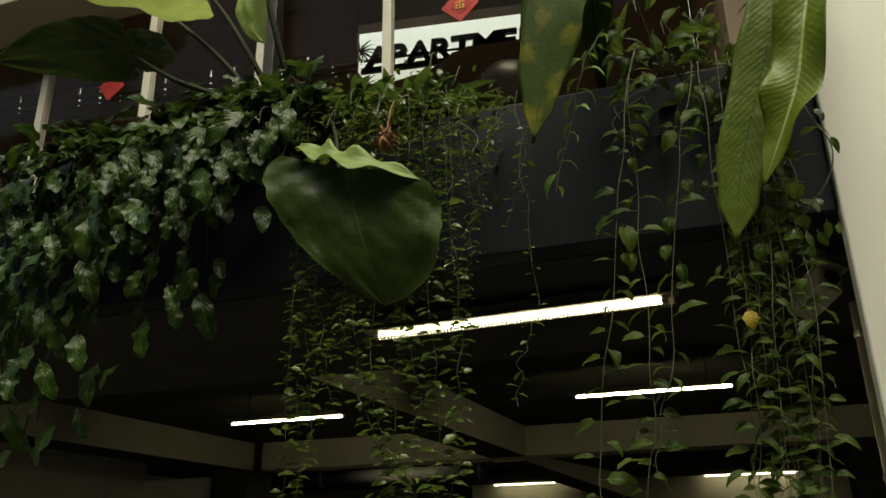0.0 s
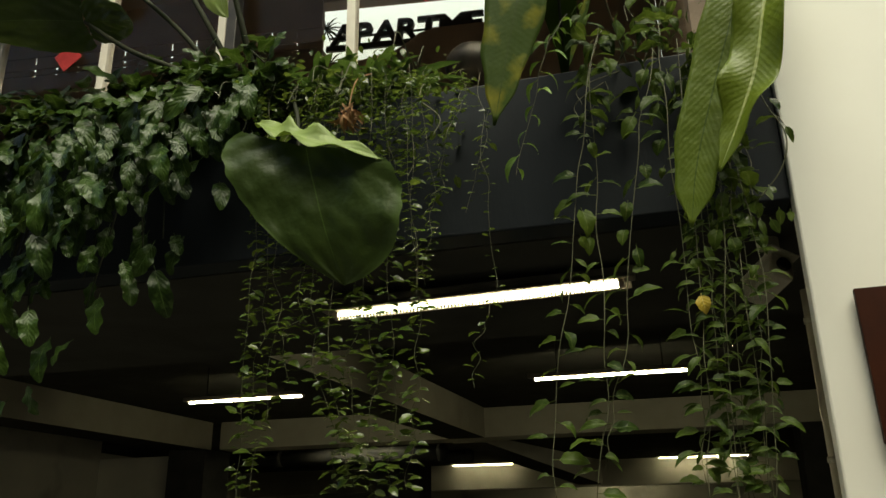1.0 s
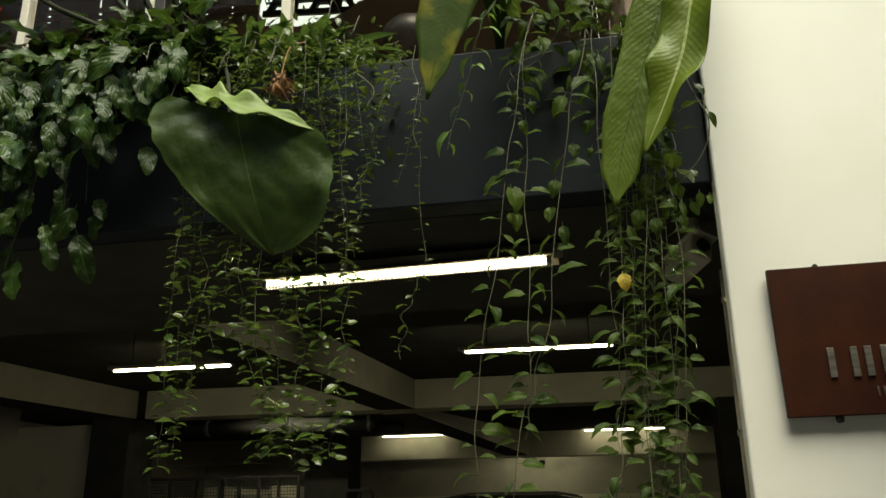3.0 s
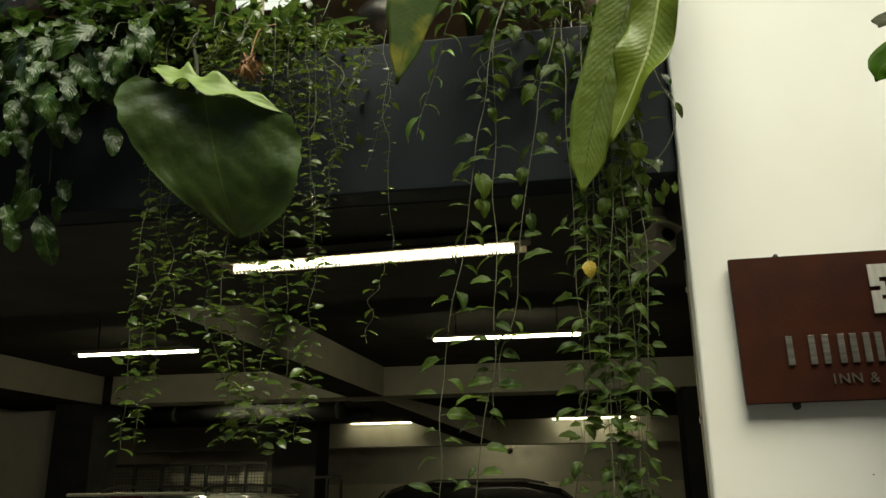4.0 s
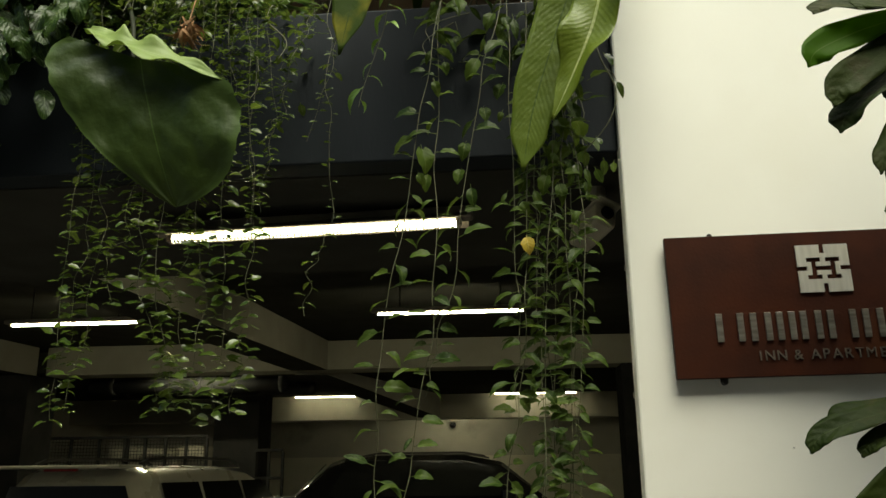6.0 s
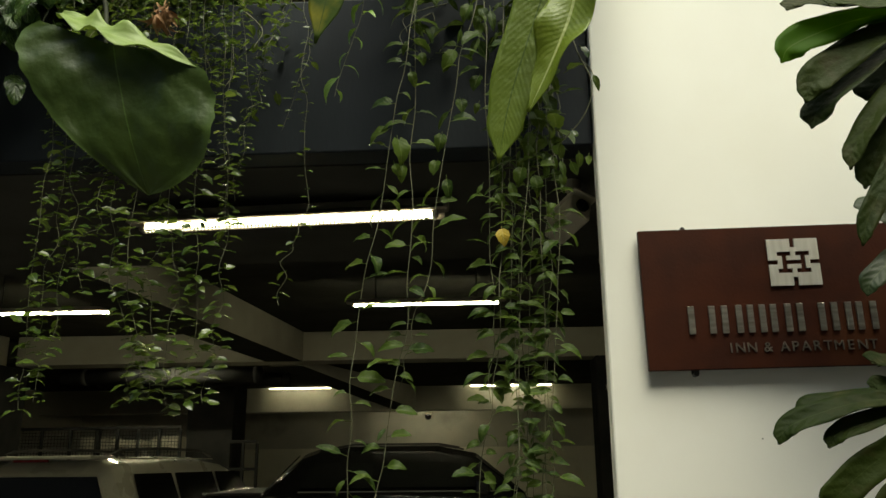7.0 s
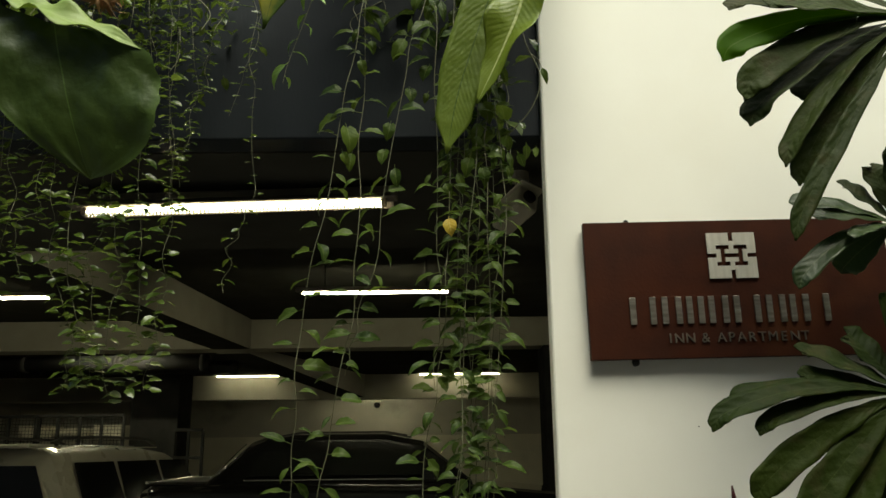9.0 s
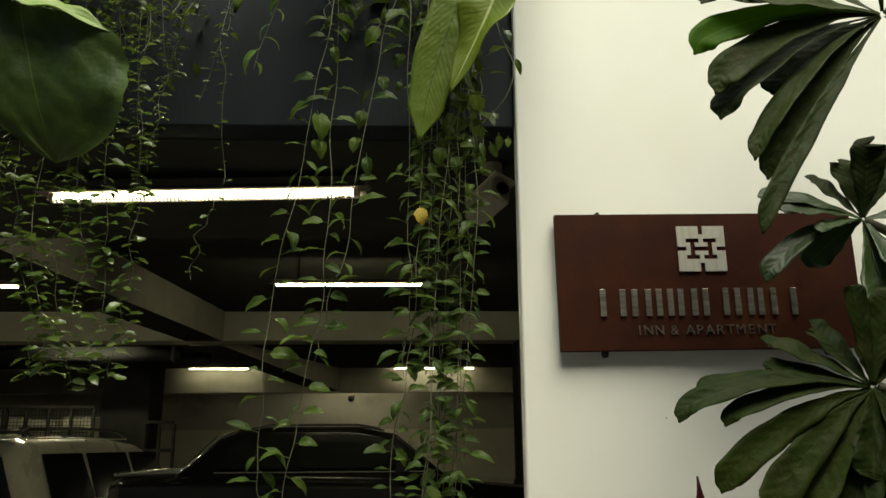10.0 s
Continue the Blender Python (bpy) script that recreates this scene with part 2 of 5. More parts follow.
LEAF_FERN = leafy("fern_leaf", (0.024, 0.056, 0.009), (0.06, 0.11, 0.02), (0.0574, 0.0956, 0.0255), 0.45, ribs=6, rib_bump=0.3, lines=0.15)
LEAF_RED = leafy("dark_red_leaf", (0.09, 0.012, 0.016), (0.14, 0.02, 0.025), (0.16, 0.04, 0.04), 0.4, ribs=8)

# ---- mesh helpers ----


def mesh_from(name, verts, faces, mats, uvs=None, smooth=True, face_mats=None):
    me = bpy.data.meshes.new(name)
    me.from_pydata([tuple(v) for v in verts], [], faces)
    for m in mats if isinstance(mats, (list, tuple)) else [mats]:
        me.materials.append(m)
    if uvs is not None:
        layer = me.uv_layers.new(name="UVMap")
        loops = np.array([l.vertex_index for l in me.loops])
        layer.data.foreach_set("uv", np.array(uvs, float)[loops].ravel())
    if smooth:
        me.polygons.foreach_set("use_smooth", [True] * len(me.polygons))
    if face_mats:
        me.polygons.foreach_set("material_index", face_mats)
    me.update()
    return me


def add_box(bm, lo, hi, bevel=0.0, m=None):
    """A box between two corners, its edges rounded by bevel."""
    c = [(a + b) / 2 for a, b in zip(lo, hi)]
    s = [abs(b - a) for a, b in zip(lo, hi)]
    made = bmesh.ops.create_cube(bm, size=1, matrix=(m or Matrix()) @ Matrix.LocRotScale(c, None, s))
    if bevel:
        es = {e for v in made["verts"] for e in v.link_edges}
        bmesh.ops.bevel(bm, geom=list(es), offset=bevel, segments=2, affect="EDGES", profile=0.5)
    return bm


def add_rod(bm, a, b, r, r2=None, seg=8):
    a, b = Vector(a), Vector(b)
    m = Matrix.Translation((a + b) / 2) @ (b - a).to_track_quat("Z", "Y").to_matrix().to_4x4()
    bmesh.ops.create_cone(bm, cap_ends=True, segments=seg, radius1=r, radius2=r if r2 is None else r2, depth=(b - a).length, matrix=m)
    return bm


def finish(name, bm, material, parent=None, label="", smooth=False):
    me = bpy.data.meshes.new(name)
    bm.normal_update()
    bm.to_mesh(me)
    bm.free()
    for mt in material if isinstance(material, (list, tuple)) else [material]:
        me.materials.append(mt)
    if smooth:
        me.polygons.foreach_set("use_smooth", [True] * len(me.polygons))
    ob = new(name, me)
    if parent:
        ob.parent = parent
    return tagged(ob, label)


def part(name, bm, material, parent, label="", smooth=False):
    return finish(name, bm, material, parent, label, smooth)


def box_part(name, lo, hi, material, parent=None, bevel=0.0, label=""):
    return finish(name, add_box(bmesh.new(), lo, hi, bevel), material, parent, label)


def structure(name, lo, hi, material, label, category, bevel=0.0):
    return tagged(box_part(name, lo, hi, material, None, bevel), label, category, kind="structure")


def thing(name, at, label, category, group="", kind=""):
    ob = new(name)
    ob.location = at
    ob.empty_display_size = 0.1
    return tagged(ob, label, category, group, kind)


def spline(pts, n):
    """n + 1 points of a smooth curve through pts."""
    pts = [Vector(p) for p in pts]
    if len(pts) == 2:
        return [pts[0].lerp(pts[1], k / n) for k in range(n + 1)]
    ext = [2 * pts[0] - pts[1]] + pts + [2 * pts[-1] - pts[-2]]
    out = []
    for k in range(n + 1):
        s = k / n * (len(pts) - 1)
        i = min(int(s), len(pts) - 2)
        u = s - i
        p0, p1, p2, p3 = ext[i : i + 4]
        out.append(0.5 * ((2 * p1) + (p2 - p0) * u + (2 * p0 - 5 * p1 + 4 * p2 - p3) * u * u + (3 * p1 - p0 - 3 * p2 + p3) * u ** 3))
    return out


def tube_mesh(name, pts, r0, r1, material, seg=6, n=None):
    line = spline(pts, n or max(8, 6 * len(pts)))
    verts, faces = [], []
    for k, p in enumerate(line):
        d = (line[min(k + 1, len(line) - 1)] - line[max(k - 1, 0)]).normalized()
        a = d.cross(Vector((0.3, 1, 0.2))).normalized()
        b = d.cross(a)
        r = r0 + (r1 - r0) * k / (len(line) - 1)
        for s in range(seg):
            w = 2 * math.pi * s / seg
            verts.append(p + r * (math.cos(w) * a + math.sin(w) * b))
    for k in range(len(line) - 1):
        for s in range(seg):
            faces.append((k * seg + s, k * seg + (s + 1) % seg, (k + 1) * seg + (s + 1) % seg, (k + 1) * seg + s))
    faces += [tuple(range(seg))[::-1], tuple((len(line) - 1) * seg + s for s in range(seg))]
    return mesh_from(name, verts, faces, material)


def tube(name, pts, r0, r1, material, parent, label="", seg=6):
    o = parent.location if parent else Vector()
    ob = new(name, tube_mesh(name, [Vector(p) - o for p in pts], r0, r1, material, seg))
    ob.parent = parent
    return tagged(ob, label)


# width along a leaf, v from 0 at its base to 1 at its tip
SHAPES = {
    "oblong": lambda v: max(0.1, math.sin(math.pi * v ** 0.95)) ** 0.42 if 0 < v < 1 else 0.2,
    "lance": lambda v: math.sin(math.pi * min(1, v ** 0.8)) ** 0.8,
    "oval": lambda v: math.sin(math.pi * v ** 0.75) ** 0.62,
    "heart": lambda v: (1 - (1 - min(v / 0.32, 1)) ** 2.2) ** 0.5 * (1 - max(0, (v - 0.32) / 0.68) ** 1.9) * 0.999 if v > 0 else 0.35,
}


def leaf_data(name, material, length, width, shape, fold=0.25, curl=0.3, wave=0.0, n=8, m=4, stalk=0.0, seed=0, notch=0.0, shear=0.0):
    """A leaf along +Y with its upper face to +Z: folded along the midrib, curling down towards the tip, its edges waving."""
    rnd = random.Random(seed)
    ph, ph2 = rnd.uniform(0, 6), rnd.uniform(0, 6)
    prof = SHAPES[shape]
    verts, faces, uvs = [], [], []
    for i in range(n + 1):
        v = i / n
        ang = curl * v * v
        cy, cz = stalk + length * v * (1 - 0.18 * abs(curl) * v * v), -length * math.sin(ang) * v * 0.75
        w = max(prof(v), 0.015) * width / 2
        for j in range(-m, m + 1):
            u = j / m
            e = wave * width * abs(u) ** 1.5 * math.sin(v * 13 + ph + (2.1 if u > 0 else 0)) * min(1, 4 * v * (1 - v) + 0.1)
            if m >= 10:
                e += 0.0022 * math.sin(34 * (v - 0.5 * abs(u))) * min(1, 3 * abs(u)) * (1 - 0.6 * v)
                e += 0.011 * noise.noise((u * 2.6, v * 3.4, seed)) * min(1, 4 * v + 0.2) + 0.0045 * noise.noise((u * 9.0, v * 7.0, seed + 5))
            back = -notch * length * abs(u) ** 1.3 * (1 - v) ** 4
            verts.append((u * w * (1 + (0.07 * math.sin(v * 19 + ph2 + u) if m < 10 else 0.022 * math.sin(v * 44 + ph2 + (1.3 if u > 0 else 0)) * (1 - v))), cy + back + shear * u * w, cz + fold * abs(u) * w + e))
            uvs.append((0.5 + u / 2, v))
    k = 2 * m + 1
    for i in range(n):
        for j in range(2 * m):
            faces.append((i * k + j, i * k + j + 1, (i + 1) * k + j + 1, (i + 1) * k + j))
    if stalk:
        r = max(width * 0.02, 0.0012)
        b = len(verts)
        for s in range(2):
            for c in range(4):
                verts.append((r * (1, 0, -1, 0)[c], s * stalk * 1.06, r * (0, 1, 0, -1)[c] - 0.001 + (1 - s) * 0.0))
                uvs.append((0.5, 0.02))
        for c in range(4):
            faces.append((b + c, b + (c + 1) % 4, b + 4 + (c + 1) % 4, b + 4 + c))
    return mesh_from(name, verts, faces, material, uvs)


def aim(at, way, face, size=1.0):
    """The pose of a leaf at a place, growing along way with its upper side towards face."""
    y = Vector(way).normalized()
    x = y.cross(Vector(face))
    x = x.normalized() if x.length > 1e-4 else y.orthogonal().normalized()
    z = x.cross(y)
    m = Matrix((x, y, z)).transposed().to_4x4()
    return Matrix.Translation(at) @ m @ Matrix.Scale(size, 4)


def put_leaf(parent, data, at, way, face, size=1.0, name="leaf"):
    ob = new(name, data)
    ob.parent = parent
    ob.matrix_basis = aim(Vector(at) - parent.location, way, face, size)
    return ob


def strap(name, pts, widths, material, parent, face, fold=0.2, wave=0.0, n=26, m=5, label="", seed=1, turn=0.0):
    """A long leaf along a curve: widths at even steps, upper side towards face."""
    rnd = random.Random(seed)
    ph = rnd.uniform(0, 6)
    line = spline([Vector(p) - parent.location for p in pts], n)
    face = Vector(face)
    verts, faces, uvs = [], [], []
    for i, p in enumerate(line):
        v = i / n
        d = (line[min(i + 1, n)] - line[max(i - 1, 0)]).normalized()
        f2 = Matrix.Rotation(turn * v, 3, d) @ face
        x = d.cross(f2).normalized()
        z = x.cross(d)
        s = v * (len(widths) - 1)
        a = min(int(s), len(widths) - 2)
        q = s - a
        q = q * q * (3 - 2 * q)
        w = (widths[a] * (1 - q) + widths[a + 1] * q) / 2
        for j in range(-m, m + 1):
            u = j / m
            e = wave * w * abs(u) ** 1.4 * math.sin(v * 21 + ph + (1.9 if u > 0 else 0))
            verts.append(p + x * (u * w * (1 + 0.05 * math.sin(v * 31 + ph * u))) + z * (fold * abs(u) ** 1.3 * w + e))
            uvs.append((0.5 + u / 2, v))
    k = 2 * m + 1
    for i in range(n):
        for j in range(2 * m):
            faces.append((i * k + j, i * k + j + 1, (i + 1) * k + j + 1, (i + 1) * k + j))
    ob = new(name, mesh_from(name, verts, faces, material, uvs))
    ob.parent = parent
    sol = ob.modifiers.new("thick", "SOLIDIFY")
    sol.thickness = 0.0012
    return tagged(ob, label)


# ---- setting ----
WALL_Y, EDGE_X = 2.46, 0.52
structure("ground", (-60, -60, -0.25), (60, 2.5, 0.0), PAVING, "grey paved forecourt in front of the building", "ground")
structure("floor", (-9.0, 2.5, -0.25), (4.2, 18.4, 0.004), CONCRETE, "stained grey concrete garage floor", "floor")
structure("wall_front", (EDGE_X, WALL_Y, 0.0), (6.5, 2.53, 7.5), PLASTER, "smooth cream plastered wall with faint stains", "wall", 0.008)
structure("wall_garage_right", (2.7, 3.2, 0.0), (2.9, 18.2, 3.41), GREY_WALL, "grey painted garage side wall in shade", "wall")
structure("wall_garage_left", (-8.9, 2.5, 0.0), (-8.7, 18.2, 3.41), GREY_WALL, "grey painted garage side wall in shade", "wall")
structure("wall_back_lower", (-8.7, 17.2, 0.0), (2.7, 17.4, 1.97), PALE_WALL, "pale lower part of the garage back wall", "wall")
structure("wall_back_upper", (-8.7, 17.21, 1.97), (2.7, 17.4, 3.6), GREY_WALL, "grey upper part of the garage back wall", "wall")
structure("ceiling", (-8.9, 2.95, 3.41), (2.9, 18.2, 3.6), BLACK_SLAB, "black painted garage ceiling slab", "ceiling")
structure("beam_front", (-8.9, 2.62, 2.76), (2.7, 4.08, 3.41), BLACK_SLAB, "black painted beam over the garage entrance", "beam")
structure("wall_planter", (-8.9, 2.49, 2.765), (EDGE_X - 0.002, 2.62, 3.38), NAVY, "dark slate painted planter face, streaked", "planter wall", 0.006)


def skew_box(name, corners, z0, z1, material, label, drop=0.0):
    """A beam over a plan of four corners."""
    bm = bmesh.new()
    lo = [bm.verts.new((x, y, z0 - (drop if k > 1 else 0.0))) for k, (x, y) in enumerate(corners)]
    hi = [bm.verts.new((x, y, z1)) for x, y in corners]
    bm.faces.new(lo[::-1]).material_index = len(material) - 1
    bm.faces.new(hi)
    for k in range(4):
        bm.faces.new((lo[k], lo[(k + 1) % 4], hi[(k + 1) % 4], hi[k]))
    bmesh.ops.recalc_face_normals(bm, faces=bm.faces)
    return tagged(finish(name, bm, material), label, "beam", kind="structure")


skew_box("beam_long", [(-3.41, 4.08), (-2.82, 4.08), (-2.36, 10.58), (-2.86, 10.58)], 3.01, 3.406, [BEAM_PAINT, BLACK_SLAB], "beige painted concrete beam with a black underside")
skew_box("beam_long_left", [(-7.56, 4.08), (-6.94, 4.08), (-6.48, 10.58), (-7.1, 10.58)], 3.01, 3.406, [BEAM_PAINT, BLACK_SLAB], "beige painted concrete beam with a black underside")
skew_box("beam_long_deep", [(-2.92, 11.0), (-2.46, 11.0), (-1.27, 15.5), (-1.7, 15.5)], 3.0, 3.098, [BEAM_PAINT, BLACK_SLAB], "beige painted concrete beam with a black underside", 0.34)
structure("beam_cross", (-6.35, 10.58, 3.012), (2.7, 11.0, 3.407), BEAM_PAINT, "beige painted concrete cross beam", "beam", 0.01)
structure("beam_cross_deep", (-8.7, 15.5, 2.63), (2.7, 15.8, 3.098), BEAM_PAINT, "beige painted deep cross beam lit by a tube", "beam", 0.01)
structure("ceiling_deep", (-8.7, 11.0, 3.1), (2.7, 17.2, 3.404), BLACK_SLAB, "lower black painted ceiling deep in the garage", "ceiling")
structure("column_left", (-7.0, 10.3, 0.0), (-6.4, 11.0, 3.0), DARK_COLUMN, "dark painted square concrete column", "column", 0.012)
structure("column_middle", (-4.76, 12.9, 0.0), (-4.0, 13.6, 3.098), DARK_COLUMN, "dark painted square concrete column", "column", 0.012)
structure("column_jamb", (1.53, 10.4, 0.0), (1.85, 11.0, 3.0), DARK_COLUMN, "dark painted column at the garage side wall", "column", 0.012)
structure("wall_inner_left", (-8.7, 11.0, 0.0), (-6.9, 11.15, 3.0), GREY_WALL, "grey inner wall of the garage", "wall")

# upper room behind the planter
structure("floor_upper", (-8.9, 2.62, 3.41), (EDGE_X, 2.95, 3.43), SOIL, "dark soil filling the planter", "soil")
structure("floor_room", (-8.9, 3.1, 3.6), (EDGE_X, 7.1, 3.64), BROWN_ROOM, "dark floor of the upper room", "floor")
structure("wall_room_left", (-8.9, 3.2, 3.64), (-8.7, 6.2, 7.2), BROWN_ROOM, "dark brown room wall", "wall")
structure("wall_room_right", (EDGE_X - 0.2, 2.95, 3.64), (EDGE_X - 0.003, 6.2, 7.2), BROWN_ROOM, "dark brown room wall", "wall")
structure("ceiling_room", (-8.9, 3.15, 7.2), (EDGE_X, 6.2, 7.4), BROWN_ROOM, "dark ceiling of the upper room", "ceiling")


def gable(name, pts, label, thick=0.15, y=6.05):
    """A wall piece over an outline of (x, z)."""
    bm = bmesh.new()
    f = [bm.verts.new((x, y, z)) for x, z in pts]
    k = [bm.verts.new((x, y + thick, z)) for x, z in pts]
    bm.faces.new(f), bm.faces.new(k[::-1])
    for a in range(len(pts)):
        c = (a + 1) % len(pts)
        bm.faces.new((f[a], k[a], k[c], f[c]))
    bmesh.ops.recalc_face_normals(bm, faces=bm.faces)
    return tagged(finish(name, bm, BROWN_ROOM), label, "wall", kind="structure")


# opening and slots stand in for a bright reflection in the panes
gable("wall_room_back_low", [(-8.7, 3.64), (0.31, 3.64), (0.31, 6.12), (-1.29, 6.27), (-1.7, 6.3), (-1.87, 6.27), (-1.96, 6.2), (-2.1, 6.13), (-2.45, 6.08), (-2.865, 6.12), (-2.87, 6.295), (-8.7, 6.8)], "dark brown room wall below a sloping opening")
gable("wall_room_back_end", [(-0.95, 6.24), (0.31, 6.12), (0.31, 6.48), (-0.95, 6.6)], "dark brown room wall beside a sloping opening")
gable("wall_room_back_high", [(-8.7, 7.44), (0.31, 6.5), (0.31, 7.6), (-8.7, 7.6)], "dark brown room wall above a sloping opening")
for k in range(20):
    x = -2.86 - 0.29 * k
    z = 6.02 + (0.31 - x) * 0.0866
    gable("wall_room_back_side_%d" % (k + 1), [(x - 0.29 + (0.05 if k % 3 else 0.03), z + (0.0 if k % 2 else -0.02)), (x, z), (x, z + 0.46), (x - 0.29 + (-0.002 if k % 3 else -0.02), z + 0.48)], "dark board beside a sloping opening", 0.02)
for k, (a, b) in enumerate(((0.0, 0.04), (0.075, 0.13), (0.23, 0.75))):
    gable("wall_room_back_rail_%d" % (k + 1), [(-8.7, 6.8 + a), (-2.862, 6.294 + a), (-2.862, 6.294 + b), (-8.7, 6.8 + b)], "dark rail across the boards of a sloping opening", 0.02, 6.02)
# glowing panel added behind the opening for the mirrored sky
tagged(box_part("backdrop", (-9.5, 7.0, 5.0), (1.2, 7.05, 8.4), SKY_GLOW), "glowing panel in place of bright sky mirrored in the windows", "sky", kind="structure")
structure("eave", (-8.9, 2.75, 4.86), (-2.9, 3.1, 5.0), BEAM_PAINT, "beige soffit above the upper windows", "eave", 0.01)
structure("wall_above", (-8.9, 2.95, 5.35), (EDGE_X, 3.2, 7.5), BROWN_ROOM, "brown painted wall above the upper windows", "wall")
# plain unseen wall closing the forecourt behind the camera, added to cut low skylight
structure("wall_sky_block", (-16, -3.5, 0.0), (16, -3.3, 9.0), BLOCKER_PAINT, "plain weathered wall, added unseen to cut low sky light", "wall")

# ---- upper windows ----
def window_unit(x0, x1, name):
    z0, z1, y = 3.64, 5.35, 3.12
    w = thing(name, ((x0 + x1) / 2, y, z0), "tall window with worn off-white frame and dark glass", "window", kind="structure")
    o = w.location
    f = bmesh.new()
    add_box(f, (x0 - o.x, -0.03, 0), (x0 + 0.05 - o.x, 0.03, z1 - z0), 0.006)
    part("mullion", f, FRAME_WHITE, w)
    f = bmesh.new()
    add_box(f, (x0 + 0.05 - o.x, -0.03, 0), (x1 - o.x, 0.03, 0.05), 0.006)
    part("window_sill", f, FRAME_WHITE, w)
    f = bmesh.new()
    add_box(f, (x0 + 0.05 - o.x, -0.03, z1 - z0 - 0.05), (x1 - o.x, 0.03, z1 - z0), 0.006)
    part("head_rail", f, FRAME_WHITE, w)
    f = bmesh.new()
    add_box(f, (x0 + 0.05 - o.x, -0.004, 0.05), (x1 - o.x, 0.004, z1 - z0 - 0.05))
    g = part("pane", f, PANE, w)
    g.visible_shadow = False


EDGES = [-5.85, -5.1, -4.36, -3.62, -2.86, -2.11, -1.35, 0.31]
for k in range(len(EDGES) - 1):
    window_unit(EDGES[k], EDGES[k + 1], "window_%d" % (k + 1))
tagged(box_part("window_post", (-2.0, 3.0, 3.43), (-1.94, 3.06, 5.36), DARK_METAL, None, 0.005), "dark metal post in front of the windows", "post", kind="structure")
structure("wall_under_window", (-8.9, 2.95, 3.43), (EDGE_X, 3.2, 3.64), BROWN_ROOM, "brown painted upstand under the windows", "wall")


def paper_diamond(at, size, lean, label, gold):
    t = thing("paper_diamond", at, label, "decoration", "paper decorations")
    bm = bmesh.new()
    add_box(bm, (-size / 2, -0.002, -size / 2), (size / 2, 0.002, size / 2), 0.0008)
    sheet = part("sheet", bm, RED_PAPER, t)
    sheet.rotation_euler = (0, radians(45 + lean), 0)
    if gold:
        bm = bmesh.new()
        add_box(bm, (-size * 0.27, -0.004, -size * 0.27), (size * 0.27, -0.0025, size * 0.27))
        part("printed_square", bm, RED_PAPER, t).rotation_euler = (0, radians(45), 0)
        bm = bmesh.new()
        for a, b, c, d in ((-0.17, 0.1, 0.17, 0.14), (-0.02, -0.17, 0.02, 0.18), (-0.15, -0.15, -0.1, 0.05), (0.1, -0.15, 0.15, 0.05), (-0.15, -0.16, 0.15, -0.12), (-0.1, -0.02, 0.1, 0.02)):
            add_box(bm, (a * size, -0.0065, b * size), (c * size, -0.0045, d * size))
        part("printed_bars", bm, GOLD_PAPER, t, "gold printed strokes")


paper_diamond((-0.915, 3.085, 4.385), 0.145, 0, "red paper diamond with gold print on the glass", True)
paper_diamond((-3.07, 3.085, 4.365), 0.135, 8, "plain red paper diamond on the glass", False)


def text_mesh(name, body, size, depth, material, parent, m, bold=0.0):
    cu = bpy.data.curves.new(name, "FONT")
    cu.body, cu.size, cu.extrude, cu.offset = body, size, depth, bold
    tmp = bpy.data.objects.new("tmp", cu)
    me = bpy.data.meshes.new_from_object(tmp)
    bpy.data.objects.remove(tmp)
    me.name = name
    me.materials.clear()
    me.materials.append(material)
    ob = new(name, me)
    ob.parent = parent
    ob.matrix_basis = m
    return ob


# letters stand behind the glass in place of the sign mirrored in it
big = thing("sign_letters", (-2.80, 6.125, 6.345), "dark block letters standing against the bright opening", "sign letters")
big.rotation_euler = (0, radians(4.95), 0)
xx = 0.0
for ch in "APARTMENT":
    o = text_mesh("letter", ch, 0.33, 0.02, DARK_METAL, big, pose(xx, 0, 0.0, 90), 0.011)
    wd = {"A": 0.225, "P": 0.215, "R": 0.225, "T": 0.205, "M": 0.26, "E": 0.2, "N": 0.235}[ch]
    xx += wd
    o.matrix_basis = o.matrix_basis @ Matrix.Diagonal((1.12, 1, 1, 1))
bm = bmesh.new()
add_box(bm, (-0.05, -0.015, -0.062), (2.1, 0.015, 0.0))
add_box(bm, (-0.05, 0.02, 0.1), (2.1, 0.035, 0.12))
part("rail", bm, DARK_METAL, big)
palm = thing("palm", (-2.86, 6.3, 3.64), "dark palm fronds against the bright opening", "palm")
PALM = leaf_data("palm_blade", STALK, 0.3, 0.03, "lance", 0.3, 0.6, 0.0, 5, 1, 0.0, 130)
for c in ((-2.95, 6.68), (-2.9, 6.24)):
    tube("stalk", [(-2.86, 6.3, 3.64), (-2.86, 6.3, 5.6), (c[0] - 0.05, 6.3, (c[1] + 6.0) / 2), (c[0], 6.3, c[1])], 0.012, 0.008, STALK, palm, seg=5)
    for k in range(13):
        a = radians(-70 + 200 * k / 12)
        put_leaf(palm, PALM, (c[0], 6.3, c[1]), (math.cos(a), -0.1, math.sin(a) * 0.8), (0.2, -1, 0.3), 0.5 + 0.3 * (k % 3) / 2)
bm = bmesh.new()
bmesh.ops.create_uvsphere(bm, u_segments=20, v_segments=12, radius=0.5, matrix=Matrix.Diagonal((0.24, 0.24, 0.16, 1)))
pend = thing("stool", (-0.78, 3.55, 3.64), "round dark stool behind the window", "stool")
o = part("seat", bm, DARK_METAL, pend, smooth=True)
o.location = (0, 0, 0.52)
o.scale = (1.35, 1.35, 1.6)
part("stem", add_rod(bmesh.new(), (0, 0, 0), (0, 0, 0.45), 0.02), DARK_METAL, pend)
